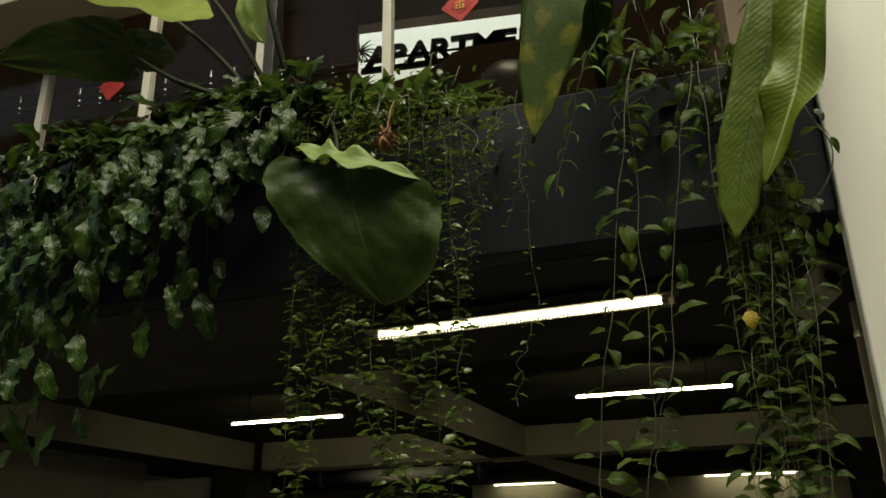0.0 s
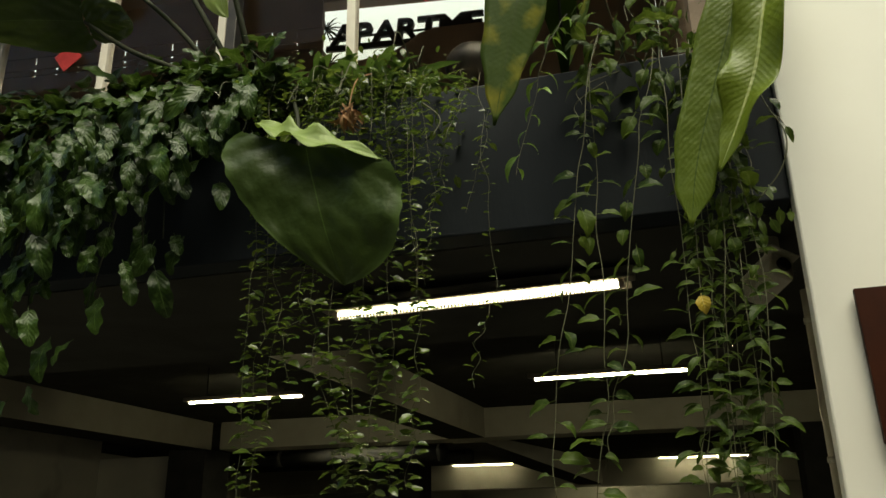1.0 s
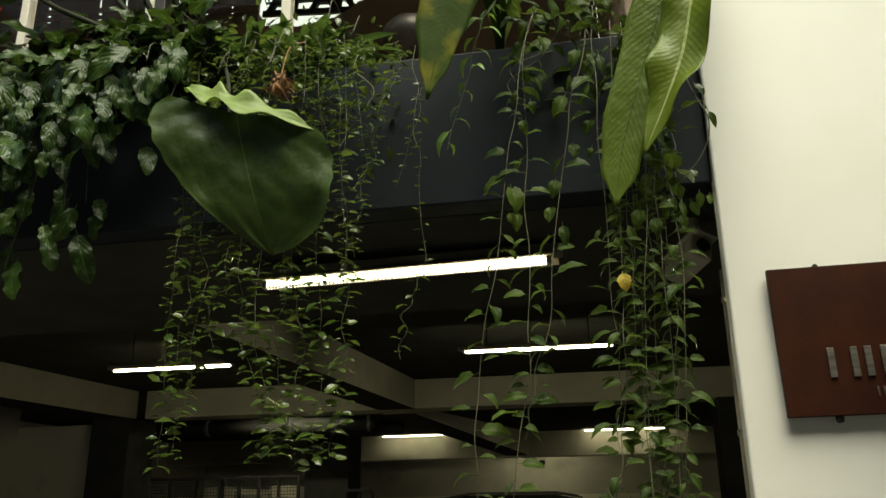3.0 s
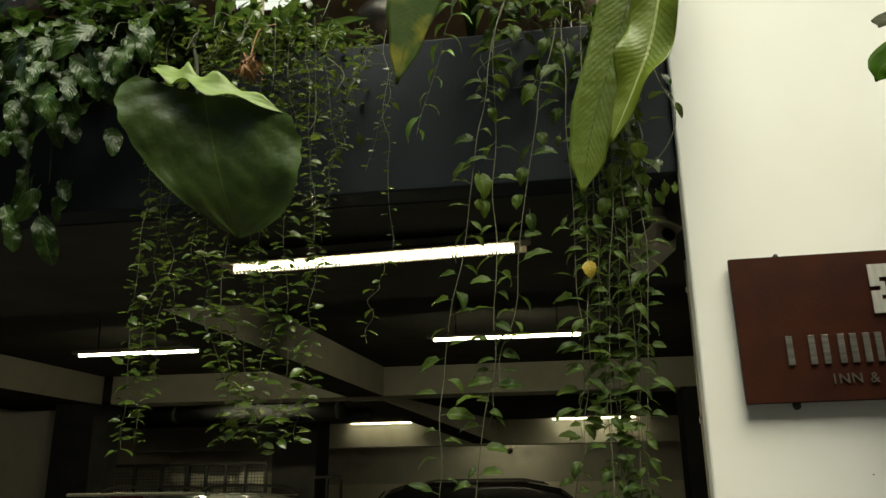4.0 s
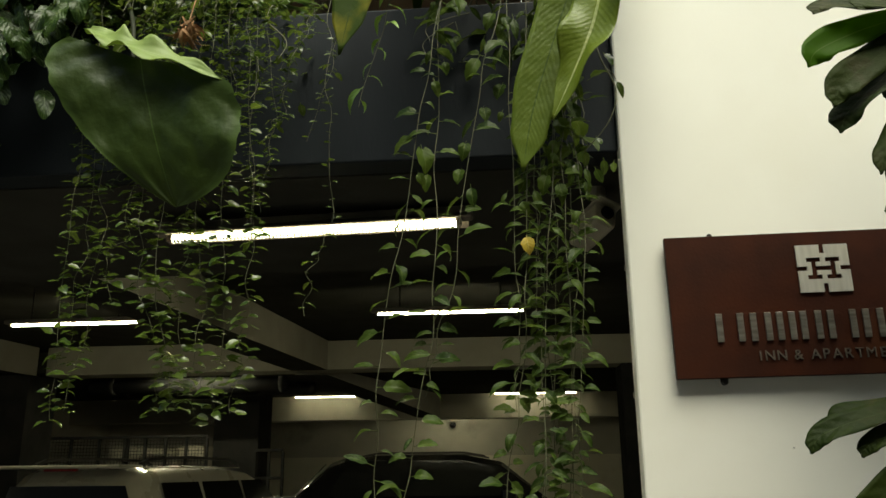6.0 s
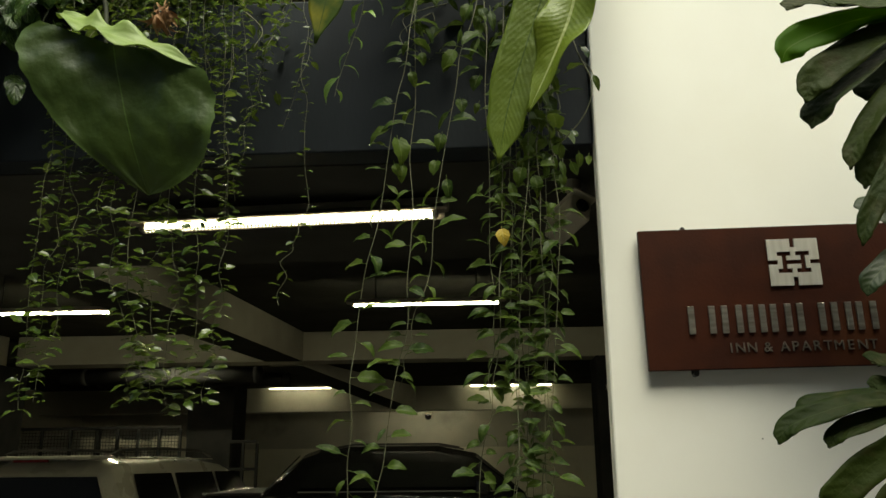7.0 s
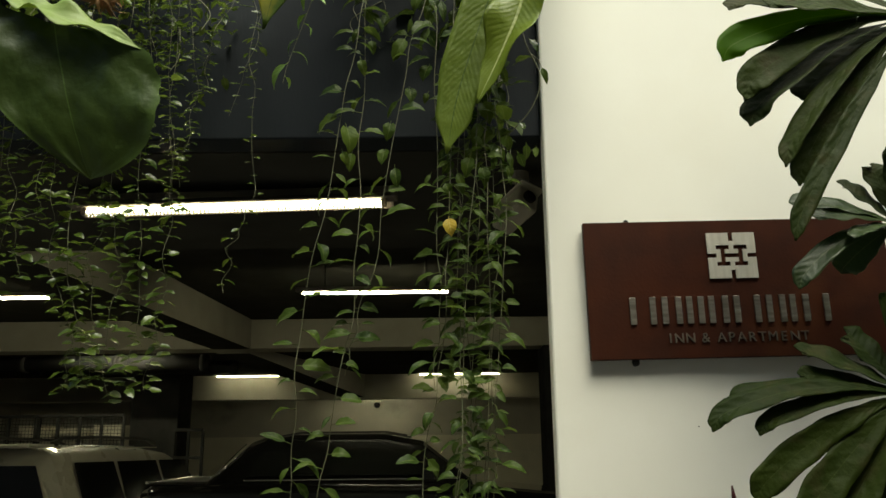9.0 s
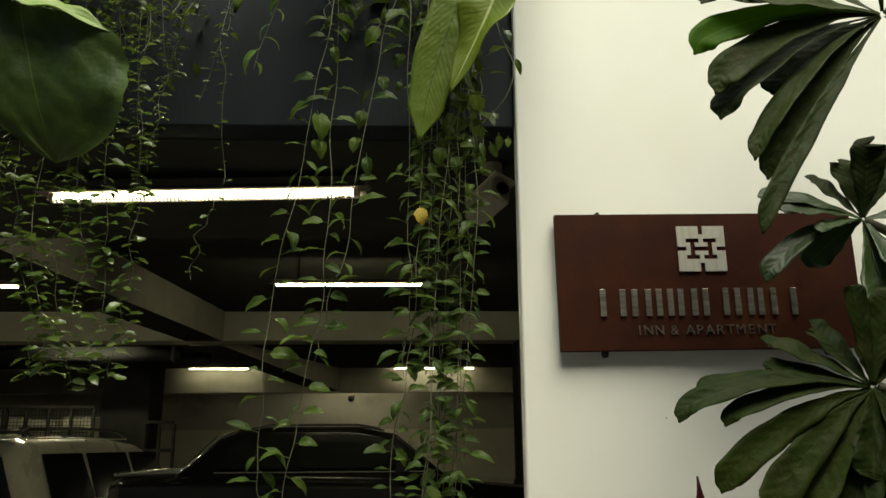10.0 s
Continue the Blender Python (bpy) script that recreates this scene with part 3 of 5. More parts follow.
part("foot", add_rod(bmesh.new(), (0, 0, 0), (0, 0, 0.02), 0.15, 0.14, 20), DARK_METAL, pend)


# ---- lamps ----
def tube_lamp(x0, x1, y, z, body, r, glow, hang, near):
    """A tube under a batten; hang: how far below the ceiling."""
    t = thing("tube_lamp", ((x0 + x1) / 2, y, z), "lit fluorescent tube lamp with beige housing" if near else "lit fluorescent tube lamp under a narrow batten", "lamp", "garage tube lamps")
    h = (x1 - x0) / 2
    bm = bmesh.new()
    add_box(bm, (-h - 0.07, -body / 2, r + 0.003), (h + 0.07, body / 2, r + 0.003 + body * 0.7), 0.01)
    part("housing", bm, HOUSING, t)
    if near:
        bm = bmesh.new()
        for s in (-1, 1):
            v = [bm.verts.new(q) for q in ((-h - 0.05, s * 0.02, r + 0.03), (h + 0.05, s * 0.02, r + 0.03), (h + 0.05, s * 0.085, 0.004), (-h - 0.05, s * 0.085, 0.004), (-h - 0.05, s * 0.02, r + 0.034), (h + 0.05, s * 0.02, r + 0.034), (h + 0.05, s * 0.087, 0.007), (-h - 0.05, s * 0.087, 0.007))]
            for f in ((0, 1, 2, 3), (4, 5, 6, 7), (0, 1, 5, 4), (2, 3, 7, 6), (0, 3, 7, 4), (1, 2, 6, 5)):
                bm.faces.new([v[k] for k in f])
        bmesh.ops.recalc_face_normals(bm, faces=bm.faces)
        part("reflector", bm, HOUSING, t, "beige sheet-metal reflector")
    part("tube", add_rod(bmesh.new(), (-h, 0, 0), (h, 0, 0), r, seg=14), glow, t, "glowing white tube", True)
    for s in (-1, 1):
        bm = bmesh.new()
        add_box(bm, (s * h - 0.012, -r * 1.3, -r * 0.9), (s * h + 0.012, r * 1.3, r + 0.02), 0.003)
        o = part("end_cap", bm, HOUSING, t)
        o.location.x = s * 0.012
        if hang > 0.05:
            part("hanger", add_rod(bmesh.new(), (s * h * 0.7, 0, r + body * 0.5), (s * h * 0.7, 0, hang), 0.006), DARK_METAL, t)
    return t


L1 = tube_lamp(-1.3, -0.088, 3.0, 2.664, 0.075, 0.0135, TUBE, 0.1, True)
L1.rotation_euler = (0, radians(-1.3), 0)
bm = bmesh.new()
for k in range(80):
    x = -0.595 + 1.19 * k / 79
    add_box(bm, (x - 0.0025, -0.05, -0.026), (x + 0.0025, -0.022, -0.012))
add_box(bm, (-0.6, -0.051, -0.027), (0.6, -0.049, -0.024))
part("louvre", bm, OFF_WHITE, L1, "fine white louvre along the tube")
tube_lamp(-1.076, 0.24, 7.0, 3.07, 0.06, 0.0098, TUBE_FAR, 0.355, False)
tube_lamp(-4.59, -3.363, 7.0, 3.055, 0.06, 0.0098, TUBE_FAR, 0.36, False)
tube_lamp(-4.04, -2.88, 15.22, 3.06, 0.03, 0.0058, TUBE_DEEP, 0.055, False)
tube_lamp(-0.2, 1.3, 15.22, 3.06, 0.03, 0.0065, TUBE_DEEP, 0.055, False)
# two unseen tubes added behind the beams to light the back wall and cages
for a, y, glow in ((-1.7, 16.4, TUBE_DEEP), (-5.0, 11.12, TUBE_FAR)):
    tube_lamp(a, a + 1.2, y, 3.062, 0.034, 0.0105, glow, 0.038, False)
tube_lamp(-4.72, -3.52, 3.0, 2.65, 0.075, 0.0135, TUBE, 0.1, True)

# ---- sign on the wall ----
sign = thing("wall_sign", (0.642, 2.434, 1.959), "rust-brown metal sign plate with steel lettering on the wall", "sign")
sign.rotation_euler = (0, radians(-0.65), 0)
part("plate", add_box(bmesh.new(), (0, -0.012, 0), (1.02, 0.012, 0.464), 0.002), RUST, sign)
for px in (0.15, 0.9):
    for pz in (-0.012, 0.467):
        part("bolt", add_rod(bmesh.new(), (px, 0.0, pz), (px, 0.025, pz), 0.0085, seg=10), DARK_METAL, sign)
        part("bracket", add_box(bmesh.new(), (px - 0.012, 0.013, min(pz, 0.05)), (px + 0.012, 0.018, max(pz, 0.42))), DARK_METAL, sign)
# emblem: a square with notched sides round an angular cut-out
emblem = bmesh.new()
EMBLEM = ("11111011111", "11111011111", "11111111111", "11000100011", "11101110111", "00100000100", "11101110111", "11000100011", "11111111111", "11111011111", "11111011111")
sx, sz = 0.163 / len(EMBLEM), 0.156 / len(EMBLEM)
for j, row in enumerate(EMBLEM):
    for i, c in enumerate(row):
        if c == "1":
            add_box(emblem, (0.412 + i * sx, -0.018, 0.262 + j * sz), (0.412 + (i + 1) * sx, -0.0125, 0.262 + (j + 1) * sz))
bmesh.ops.remove_doubles(emblem, verts=emblem.verts, dist=0.0003)
part("emblem", emblem, EMBLEM_STEEL, sign, "square brushed steel emblem")
# the name as plain upright bars
NAME = [(0.137, 0.086), (0.243, 0.066), (0.325, 0.058), (0.398, 0.066), (0.482, 0.088), (0.590, 0.064), (0.668, 0.022), (0.712, 0.088)]
for x, w in NAME:
    for x0 in (x, x + w - 0.02)[: 2 if w > 0.04 else 1]:
        part("name_bar", add_box(bmesh.new(), (x0, -0.018, 0.113), (x0 + 0.02, -0.0125, 0.203), 0.0006), STEEL, sign, "tarnished brushed steel bar, darkened for what it mirrors")
x = 0.258
for ch in "INN & APARTMENT":
    adv = {"I": 0.017, "N": 0.037, " ": 0.016, "&": 0.036, "A": 0.035, "P": 0.031, "R": 0.034, "T": 0.031, "M": 0.042, "E": 0.031}[ch]
    if ch != " ":
        text_mesh("letter", ch, 0.045, 0.002, THIN_STEEL, sign, pose(x, -0.0145, 0.051, 90))
    x += adv

# ---- wall camera, pipes ----
nail = tagged(finish("wall_nail", add_rod(bmesh.new(), (0, 0.004, 0), (0, -0.004, 0), 0.0016, 0.0022, 8), DARK_METAL), "small dark nail head in the plaster", "nail")
nail.location = (0.984, 2.46, 1.746)
cctv = thing("security_camera", (0.45, 2.84, 2.60), "beige boxy security camera under the beam", "camera")
m = pose(0, 0, 0, -18, 20, 25)
part("body", add_box(bmesh.new(), (-0.045, -0.1, -0.06), (0.045, 0.09, 0.035), 0.012, m), OFF_WHITE, cctv)
part("visor", add_box(bmesh.new(), (-0.052, -0.125, 0.036), (0.052, 0.095, 0.043), 0.003, m), OFF_WHITE, cctv)
part("lens", add_rod(bmesh.new(), m @ Vector((0, -0.1, -0.01)), m @ Vector((0, -0.112, -0.01)), 0.026, seg=16), CAR_GLASS, cctv)
part("arm", add_rod(bmesh.new(), (0, 0.02, 0.03), (0.025, 0.03, 0.13), 0.012), OFF_WHITE, cctv)
part("mount", add_rod(bmesh.new(), (0.025, 0.03, 0.125), (0.025, 0.03, 0.16), 0.04, seg=16), OFF_WHITE, cctv)
jamb = thing("jamb_pipe", (0.702, 3.6, 0.0), "beige conduit running down the garage jamb", "pipe")
part("pipe", add_rod(bmesh.new(), (0, 0, 0), (0, 0, 2.755), 0.024, seg=16), OFF_WHITE, jamb, smooth=True)
for z in (0.6, 1.3, 2.0, 2.6):
    part("clip", add_rod(bmesh.new(), (0, 0, z), (0, 0, z + 0.025), 0.03, seg=16), STEEL, jamb)
structure("wall_jamb", (0.8, 2.53, 0.0), (6.5, 3.2, 2.755), JAMB_SHADE, "side of the garage entrance, shade put into its dark colour", "wall")
dome = thing("dome_camera", (-1.15, 17.12, 2.6), "small dark dome camera on the back wall", "camera")
bm = bmesh.new()
bmesh.ops.create_uvsphere(bm, u_segments=16, v_segments=10, radius=0.07)
part("dome", bm, CAR_GLASS, dome, smooth=True)
part("bracket", add_box(bmesh.new(), (-0.07, -0.05, 0.04), (0.07, 0.092, 0.1), 0.01), OFF_WHITE, dome)
for k, (yy, zz, r, a, b) in enumerate(((11.6, 2.95, 0.11, -6.2, -3.2), (12.1, 2.9, 0.07, -6.2, -2.9), (12.5, 2.98, 0.09, -5.8, -3.0))):
    p = thing("ceiling_pipe", (a, yy, zz), "dark drain pipe under the garage ceiling", "pipe", "ceiling pipes")
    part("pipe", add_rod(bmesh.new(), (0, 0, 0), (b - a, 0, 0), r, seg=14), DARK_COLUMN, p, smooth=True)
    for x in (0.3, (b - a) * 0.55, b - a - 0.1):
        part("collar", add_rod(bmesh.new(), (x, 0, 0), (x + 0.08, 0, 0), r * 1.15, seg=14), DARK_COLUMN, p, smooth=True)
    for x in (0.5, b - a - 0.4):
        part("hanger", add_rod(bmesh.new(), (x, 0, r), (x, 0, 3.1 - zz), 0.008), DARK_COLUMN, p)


def cage(at, w, h, n, label, mesh_fill):
    """A welded frame with upright bars, and a wire mesh where wanted."""
    t = thing("metal_cage", at, label, "metal frame", "storage frames")
    for z in (0.05, h * 0.8, h):
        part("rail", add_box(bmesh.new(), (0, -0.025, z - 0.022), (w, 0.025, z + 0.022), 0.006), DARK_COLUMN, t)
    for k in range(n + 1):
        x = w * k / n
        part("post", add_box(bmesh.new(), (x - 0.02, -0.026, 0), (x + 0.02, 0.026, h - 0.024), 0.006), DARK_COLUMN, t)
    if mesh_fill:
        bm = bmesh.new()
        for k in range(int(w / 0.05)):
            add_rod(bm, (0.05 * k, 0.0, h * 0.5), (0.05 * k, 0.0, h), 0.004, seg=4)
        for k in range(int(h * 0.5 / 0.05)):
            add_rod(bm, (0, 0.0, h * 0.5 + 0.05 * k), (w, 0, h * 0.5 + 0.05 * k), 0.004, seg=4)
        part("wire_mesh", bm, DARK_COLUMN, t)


cage((-7.1, 12.0, 0.0), 1.35, 2.22, 3, "dark welded storage cage with wire mesh", True)
cage((-5.75, 11.9, 0.0), 1.28, 2.22, 4, "dark welded storage cage with wire mesh", True)
cage((-3.75, 12.0, 0.0), 0.42, 2.0, 2, "narrow dark metal gate frame", False)
crates = [(-6.9, 12.25, 0.55, 1.75), (-6.2, 12.3, 0.5, 2.1), (-5.6, 12.2, 0.42, 2.05), (-5.05, 12.25, 0.4, 2.1)]
for x, y, w, h in crates:
    t = thing("stacked_carton", (x, y, 0.0), "pale cardboard carton stack behind the cage", "carton", "cartons")
    for k in range(4):
        part("carton", add_box(bmesh.new(), (0.01 * (k % 2), 0, h / 4 * k), (w, 0.4, h / 4 * (k + 1) - 0.006), 0.006), BEAM_PAINT, t)


# ---- vehicles ----
def prism(sections):
    """Loft of rings of (x, y, z) points."""
    bm = bmesh.new()
    rings = [[bm.verts.new(p) for p in s] for s in sections]
    n = len(rings[0])
    for a, b in zip(rings, rings[1:]):
        for k in range(n):
            bm.faces.new((a[k], a[(k + 1) % n], b[(k + 1) % n], b[k]))
    bm.faces.new(rings[0][::-1]), bm.faces.new(rings[-1])
    bmesh.ops.recalc_face_normals(bm, faces=bm.faces)
    return bm


def ring(y, half_low, half_high, z0, z1, r=0.06):
    """A rounded cross-section at y."""
    pts = [(-half_low, z0), (-half_high, z1 - r), (-half_high + r * 0.35, z1 - r * 0.35), (-half_high + r * 1.6, z1), (half_high - r * 1.6, z1), (half_high - r * 0.35, z1 - r * 0.35), (half_high, z1 - r), (half_low, z0)]
    return [(x, y, z) for x, z in pts]


def glass_quad(a, b, c, d, out, parent, name="window"):
    """A pane over four points, a little proud along out."""
    out = Vector(out).normalized()
    bm = bmesh.new()
    v = [bm.verts.new(Vector(p) + out * s) for s in (-0.004, 0.007) for p in (a, b, c, d)]
    bm.faces.new(v[3::-1]), bm.faces.new(v[4:])
    for k in range(4):
        bm.faces.new((v[k], v[(k + 1) % 4], v[4 + (k + 1) % 4], v[4 + k]))
    bmesh.ops.recalc_face_normals(bm, faces=bm.faces)
    return part(name, bm, CAR_GLASS, parent, "dark tinted glass")


def wheel(parent, x, y, r):
    s = 1 if x > 0 else -1
    w = part("wheel", add_rod(bmesh.new(), (x - 0.11, y, r), (x + 0.11, y, r), r, seg=28), RUBBER, parent, "black rubber tyre", True)
    part("rim", add_rod(bmesh.new(), (x + s * 0.095, y, r), (x + s * 0.118, y, r), r * 0.66, r * 0.6, 20), CHROME, w, "bright alloy rim")


def vehicle(name, at, turn, label, paint, low, cab, wheels, r, belt):
    """low, cab: sections (y, half width low, half width high, z0, z1) of the body and of the cabin."""
    t = thing(name, at, label, "car")
    t.rotation_euler = (0, 0, radians(turn))
    b = part("body", prism([ring(*s, 0.08) for s in low]), paint, t, smooth=False)
    c = part("cabin", prism([ring(*s, min(0.13, (s[4] - s[3]) * 0.4)) for s in cab]), paint, t)
    for o in (b, c):
        mod = o.modifiers.new("round", "BEVEL")
        mod.width, mod.segments, mod.limit_method, mod.angle_limit = 0.035, 3, "ANGLE", radians(25)
    for x, y in wheels:
        wheel(t, x, y, r)
    return t


# champagne estate seen from behind, nose into the garage; y runs from tail to nose
suv = vehicle("suv", (-3.92, 7.0, 0.0), -5, "champagne SUV with roof rails parked tail first", SILVER_PAINT,
              [(0.03, 0.80, 0.80, 0.42, 1.05), (0.15, 0.88, 0.87, 0.32, 1.14), (1.2, 0.90, 0.88, 0.28, 1.16), (3.4, 0.90, 0.88, 0.28, 1.13), (4.4, 0.88, 0.83, 0.32, 1.02), (4.78, 0.76, 0.70, 0.42, 0.8)],
              [(0.08, 0.84, 0.60, 1.05, 1.60), (0.26, 0.85, 0.62, 1.08, 1.73), (1.2, 0.86, 0.635, 1.1, 1.765), (2.2, 0.86, 0.635, 1.1, 1.758), (2.75, 0.86, 0.625, 1.1, 1.715), (3.15, 0.85, 0.61, 1.1, 1.63), (3.5, 0.84, 0.63, 1.08, 1.45), (4.0, 0.82, 0.7, 1.0, 1.12)],
              [(-0.82, 0.9), (0.82, 0.9), (-0.82, 3.65), (0.82, 3.65)], 0.36, 1.1)
part("spoiler", add_box(bmesh.new(), (-0.6, -0.1, 1.737), (0.6, 0.3, 1.768), 0.012), SILVER_PAINT, suv)
part("brake_light", add_box(bmesh.new(), (-0.16, -0.06, 1.712), (0.16, -0.02, 1.736), 0.005), RED_LENS, suv, "red high brake light")
glass_quad((-0.74, 0.074, 1.12), (0.74, 0.074, 1.12), (0.57, 0.074, 1.585), (-0.57, 0.074, 1.585), (0, -1, 0.0), suv, "rear_window")
for s in (-1, 1):
    for k, (y0, y1) in enumerate(((0.5, 1.3), (1.335, 2.3), (2.335, 3.45))):
        q = 2.95 if k == 2 else y1
        zt = 1.6
        glass_quad((s * 0.836, y0, 1.17), (s * 0.836, y1, 1.17), (s * 0.656, q, zt), (s * 0.656, y0 + 0.06, zt), (s, 0, 0.35), suv, "side_window")
    rail = part("roof_rail", prism([[(s * 0.54 + dx, y, z + dz) for dx, dz in ((-0.018, 0), (-0.018, 0.028), (0.018, 0.028), (0.018, 0))] for y, z in ((0.35, 1.76), (0.5, 1.805), (1.3, 1.83), (2.3, 1.815), (2.5, 1.76))]), DARK_METAL, suv, "dark roof rail")
    part("tail_lamp", add_box(bmesh.new(), (s * 0.72 - 0.07, -0.0, 0.9), (s * 0.72 + 0.07, 0.06, 1.25), 0.02), RED_LENS, suv, "red tail lamp")
    # the glint on the roof edge is added as a chrome strip
    part("roof_glint_strip", add_box(bmesh.new(), (s * 0.61 - 0.008, 0.3, 1.735), (s * 0.61 + 0.008, 2.4, 1.748), 0.003), CHROME, suv, "chrome strip added for the glint along the roof edge")
part("rear_bumper", add_box(bmesh.new(), (-0.86, -0.1, 0.4), (0.86, 0.12, 0.66), 0.04), SILVER_PAINT, suv)

# black pickup standing across, tail towards the champagne car
truck = vehicle("pickup_truck", (-2.55, 8.15, 0.0), -90, "glossy black pickup truck with tinted windows", BLACK_PAINT,
                [(0.0, 0.80, 0.80, 0.5, 1.36), (0.12, 0.92, 0.90, 0.42, 1.40), (1.0, 0.93, 0.90, 0.38, 1.42), (2.9, 0.93, 0.90, 0.38, 1.38), (3.9, 0.92, 0.86, 0.4, 1.28), (4.35, 0.8, 0.74, 0.5, 1.1)],
                [(0.6, 0.86, 0.84, 1.3, 1.42), (0.93, 0.86, 0.7, 1.3, 1.765), (1.08, 0.86, 0.69, 1.3, 1.815), (1.35, 0.86, 0.68, 1.3, 1.83), (2.2, 0.86, 0.68, 1.3, 1.825), (2.55, 0.86, 0.66, 1.3, 1.76), (3.0, 0.84, 0.8, 1.3, 1.4)],
                [(-0.84, 0.85), (0.84, 0.85), (-0.84, 3.5), (0.84, 3.5)], 0.4, 1.4)
for s in (-1, 1):
    for y0, y1, q0, q1 in ((0.95, 1.62, 1.08, 1.62), (1.68, 2.65, 1.68, 2.4)):
        glass_quad((s * 0.794, y0, 1.46), (s * 0.794, y1, 1.46), (s * 0.697, q1, 1.68), (s * 0.697, q0, 1.68), (s, 0, 0.4), truck, "side_window")
    part("sill_trim", add_box(bmesh.new(), (s * 0.885 - 0.006, 0.95, 1.425), (s * 0.885 + 0.006, 2.85, 1.438), 0.003), CHROME, truck, "thin chrome sill trim")
    part("mirror", add_box(bmesh.new(), (s * 1.0 - 0.1, 2.55, 1.4), (s * 1.0 + 0.1, 2.68, 1.55), 0.03), BLACK_PAINT, truck)
    part("roof_bar", prism([[(s * 0.6 + dx, y, z + dz) for dx, dz in ((-0.015, 0), (-0.015, 0.02), (0.015, 0.02), (0.015, 0))] for y, z in ((1.2, 1.80), (1.4, 1.835), (2.2, 1.835), (2.4, 1.80))]), DARK_METAL, truck)
    part("sail_trim", add_rod(bmesh.new(), (s * 0.845, 0.6, 1.4), (s * 0.69, 0.92, 1.75), 0.007), CHROME, truck, "bright edge of the sloping sail panel")
part("bed_cover", add_box(bmesh.new(), (-0.8, 0.08, 1.40), (0.8, 0.7, 1.425), 0.01), DARK_METAL, truck)
part("tail_rail", add_rod(bmesh.new(), (-0.8, 0.06, 1.42), (0.8, 0.06, 1.42), 0.012), CHROME, truck)

# ---- plants ----
R = random.Random(7)
DOWN, UP, OUT = Vector((0, 0, -1)), Vector((0, 0, 1)), Vector((0, -1, 0))


def jit(a):
    return Vector((R.uniform(-a, a), R.uniform(-a, a), R.uniform(-a, a)))


PHILO = [leaf_data("oblong_leaf", LEAF_PHILO, L, W, "oblong", f, c, 0.13, 14, 4, 0.03, k, 0.03)
         for k, (L, W, f, c) in enumerate(((0.155, 0.074, 0.2, 0.3), (0.175, 0.076, 0.12, 0.45), (0.145, 0.07, 0.3, 0.25), (0.185, 0.082, 0.18, 0.5), (0.165, 0.08, 0.1, 0.35)))]
SMALL = [leaf_data("small_leaf", LEAF_SMALL, L, W, "oval", 0.25, c, 0.06, 6, 2, 0.006, 20 + k)
         for k, (L, W, c) in enumerate(((0.032, 0.019, 0.1), (0.038, 0.02, 0.3), (0.026, 0.016, 0.0), (0.038, 0.022, 0.35), (0.03, 0.019, -0.25), (0.022, 0.014, 0.1)))]
HEART = [leaf_data("heart_leaf", LEAF_HEART, L, W, s, 0.3, c, 0.05, 8, 4, 0.018, 40 + k, n)
         for k, (L, W, s, c, n) in enumerate(((0.074, 0.062, "heart", 0.25, 0.12), (0.08, 0.056, "heart", 0.5, 0.1), (0.08, 0.03, "lance", 0.6, 0), (0.08, 0.042, "oval", 0.35, 0), (0.062, 0.036, "oval", 0.8, 0), (0.07, 0.024, "lance", 0.25, 0)))]
LIME = [leaf_data("lime_leaf", LEAF_LIME, L, 0.026, "lance", 0.3, 0.8, 0.05, 6, 2, 0.01, 60 + k) for k, L in enumerate((0.06, 0.072))]
FERN = [leaf_data("strap_leaf", LEAF_FERN, L, W, "lance", 0.4, c, 0.12, 9, 2, 0.0, 70 + k) for k, (L, W, c) in enumerate(((0.24, 0.055, 0.7), (0.2, 0.048, 1.1), (0.28, 0.058, 0.9), (0.17, 0.045, 0.5)))]
YELLOW = leaf_data("yellow_leaf", LEAF_YELLOW, 0.066, 0.05, "heart", 0.2, 0.4, 0.03, 6, 3, 0.01, 90)


# glossy climbers spilling over the planter
def lower_edge(x):
    pts = ((-3.6, 2.1), (-2.75, 1.95), (-2.35, 2.1), (-2.15, 2.36), (-1.85, 2.5), (-1.62, 2.76), (-1.48, 3.05), (-1.3, 3.25))
    for (a, za), (b, zb) in zip(pts, pts[1:]):
        if x <= b:
            return za + (zb - za) * max(0, (x - a) / (b - a))
    return pts[-1][1]


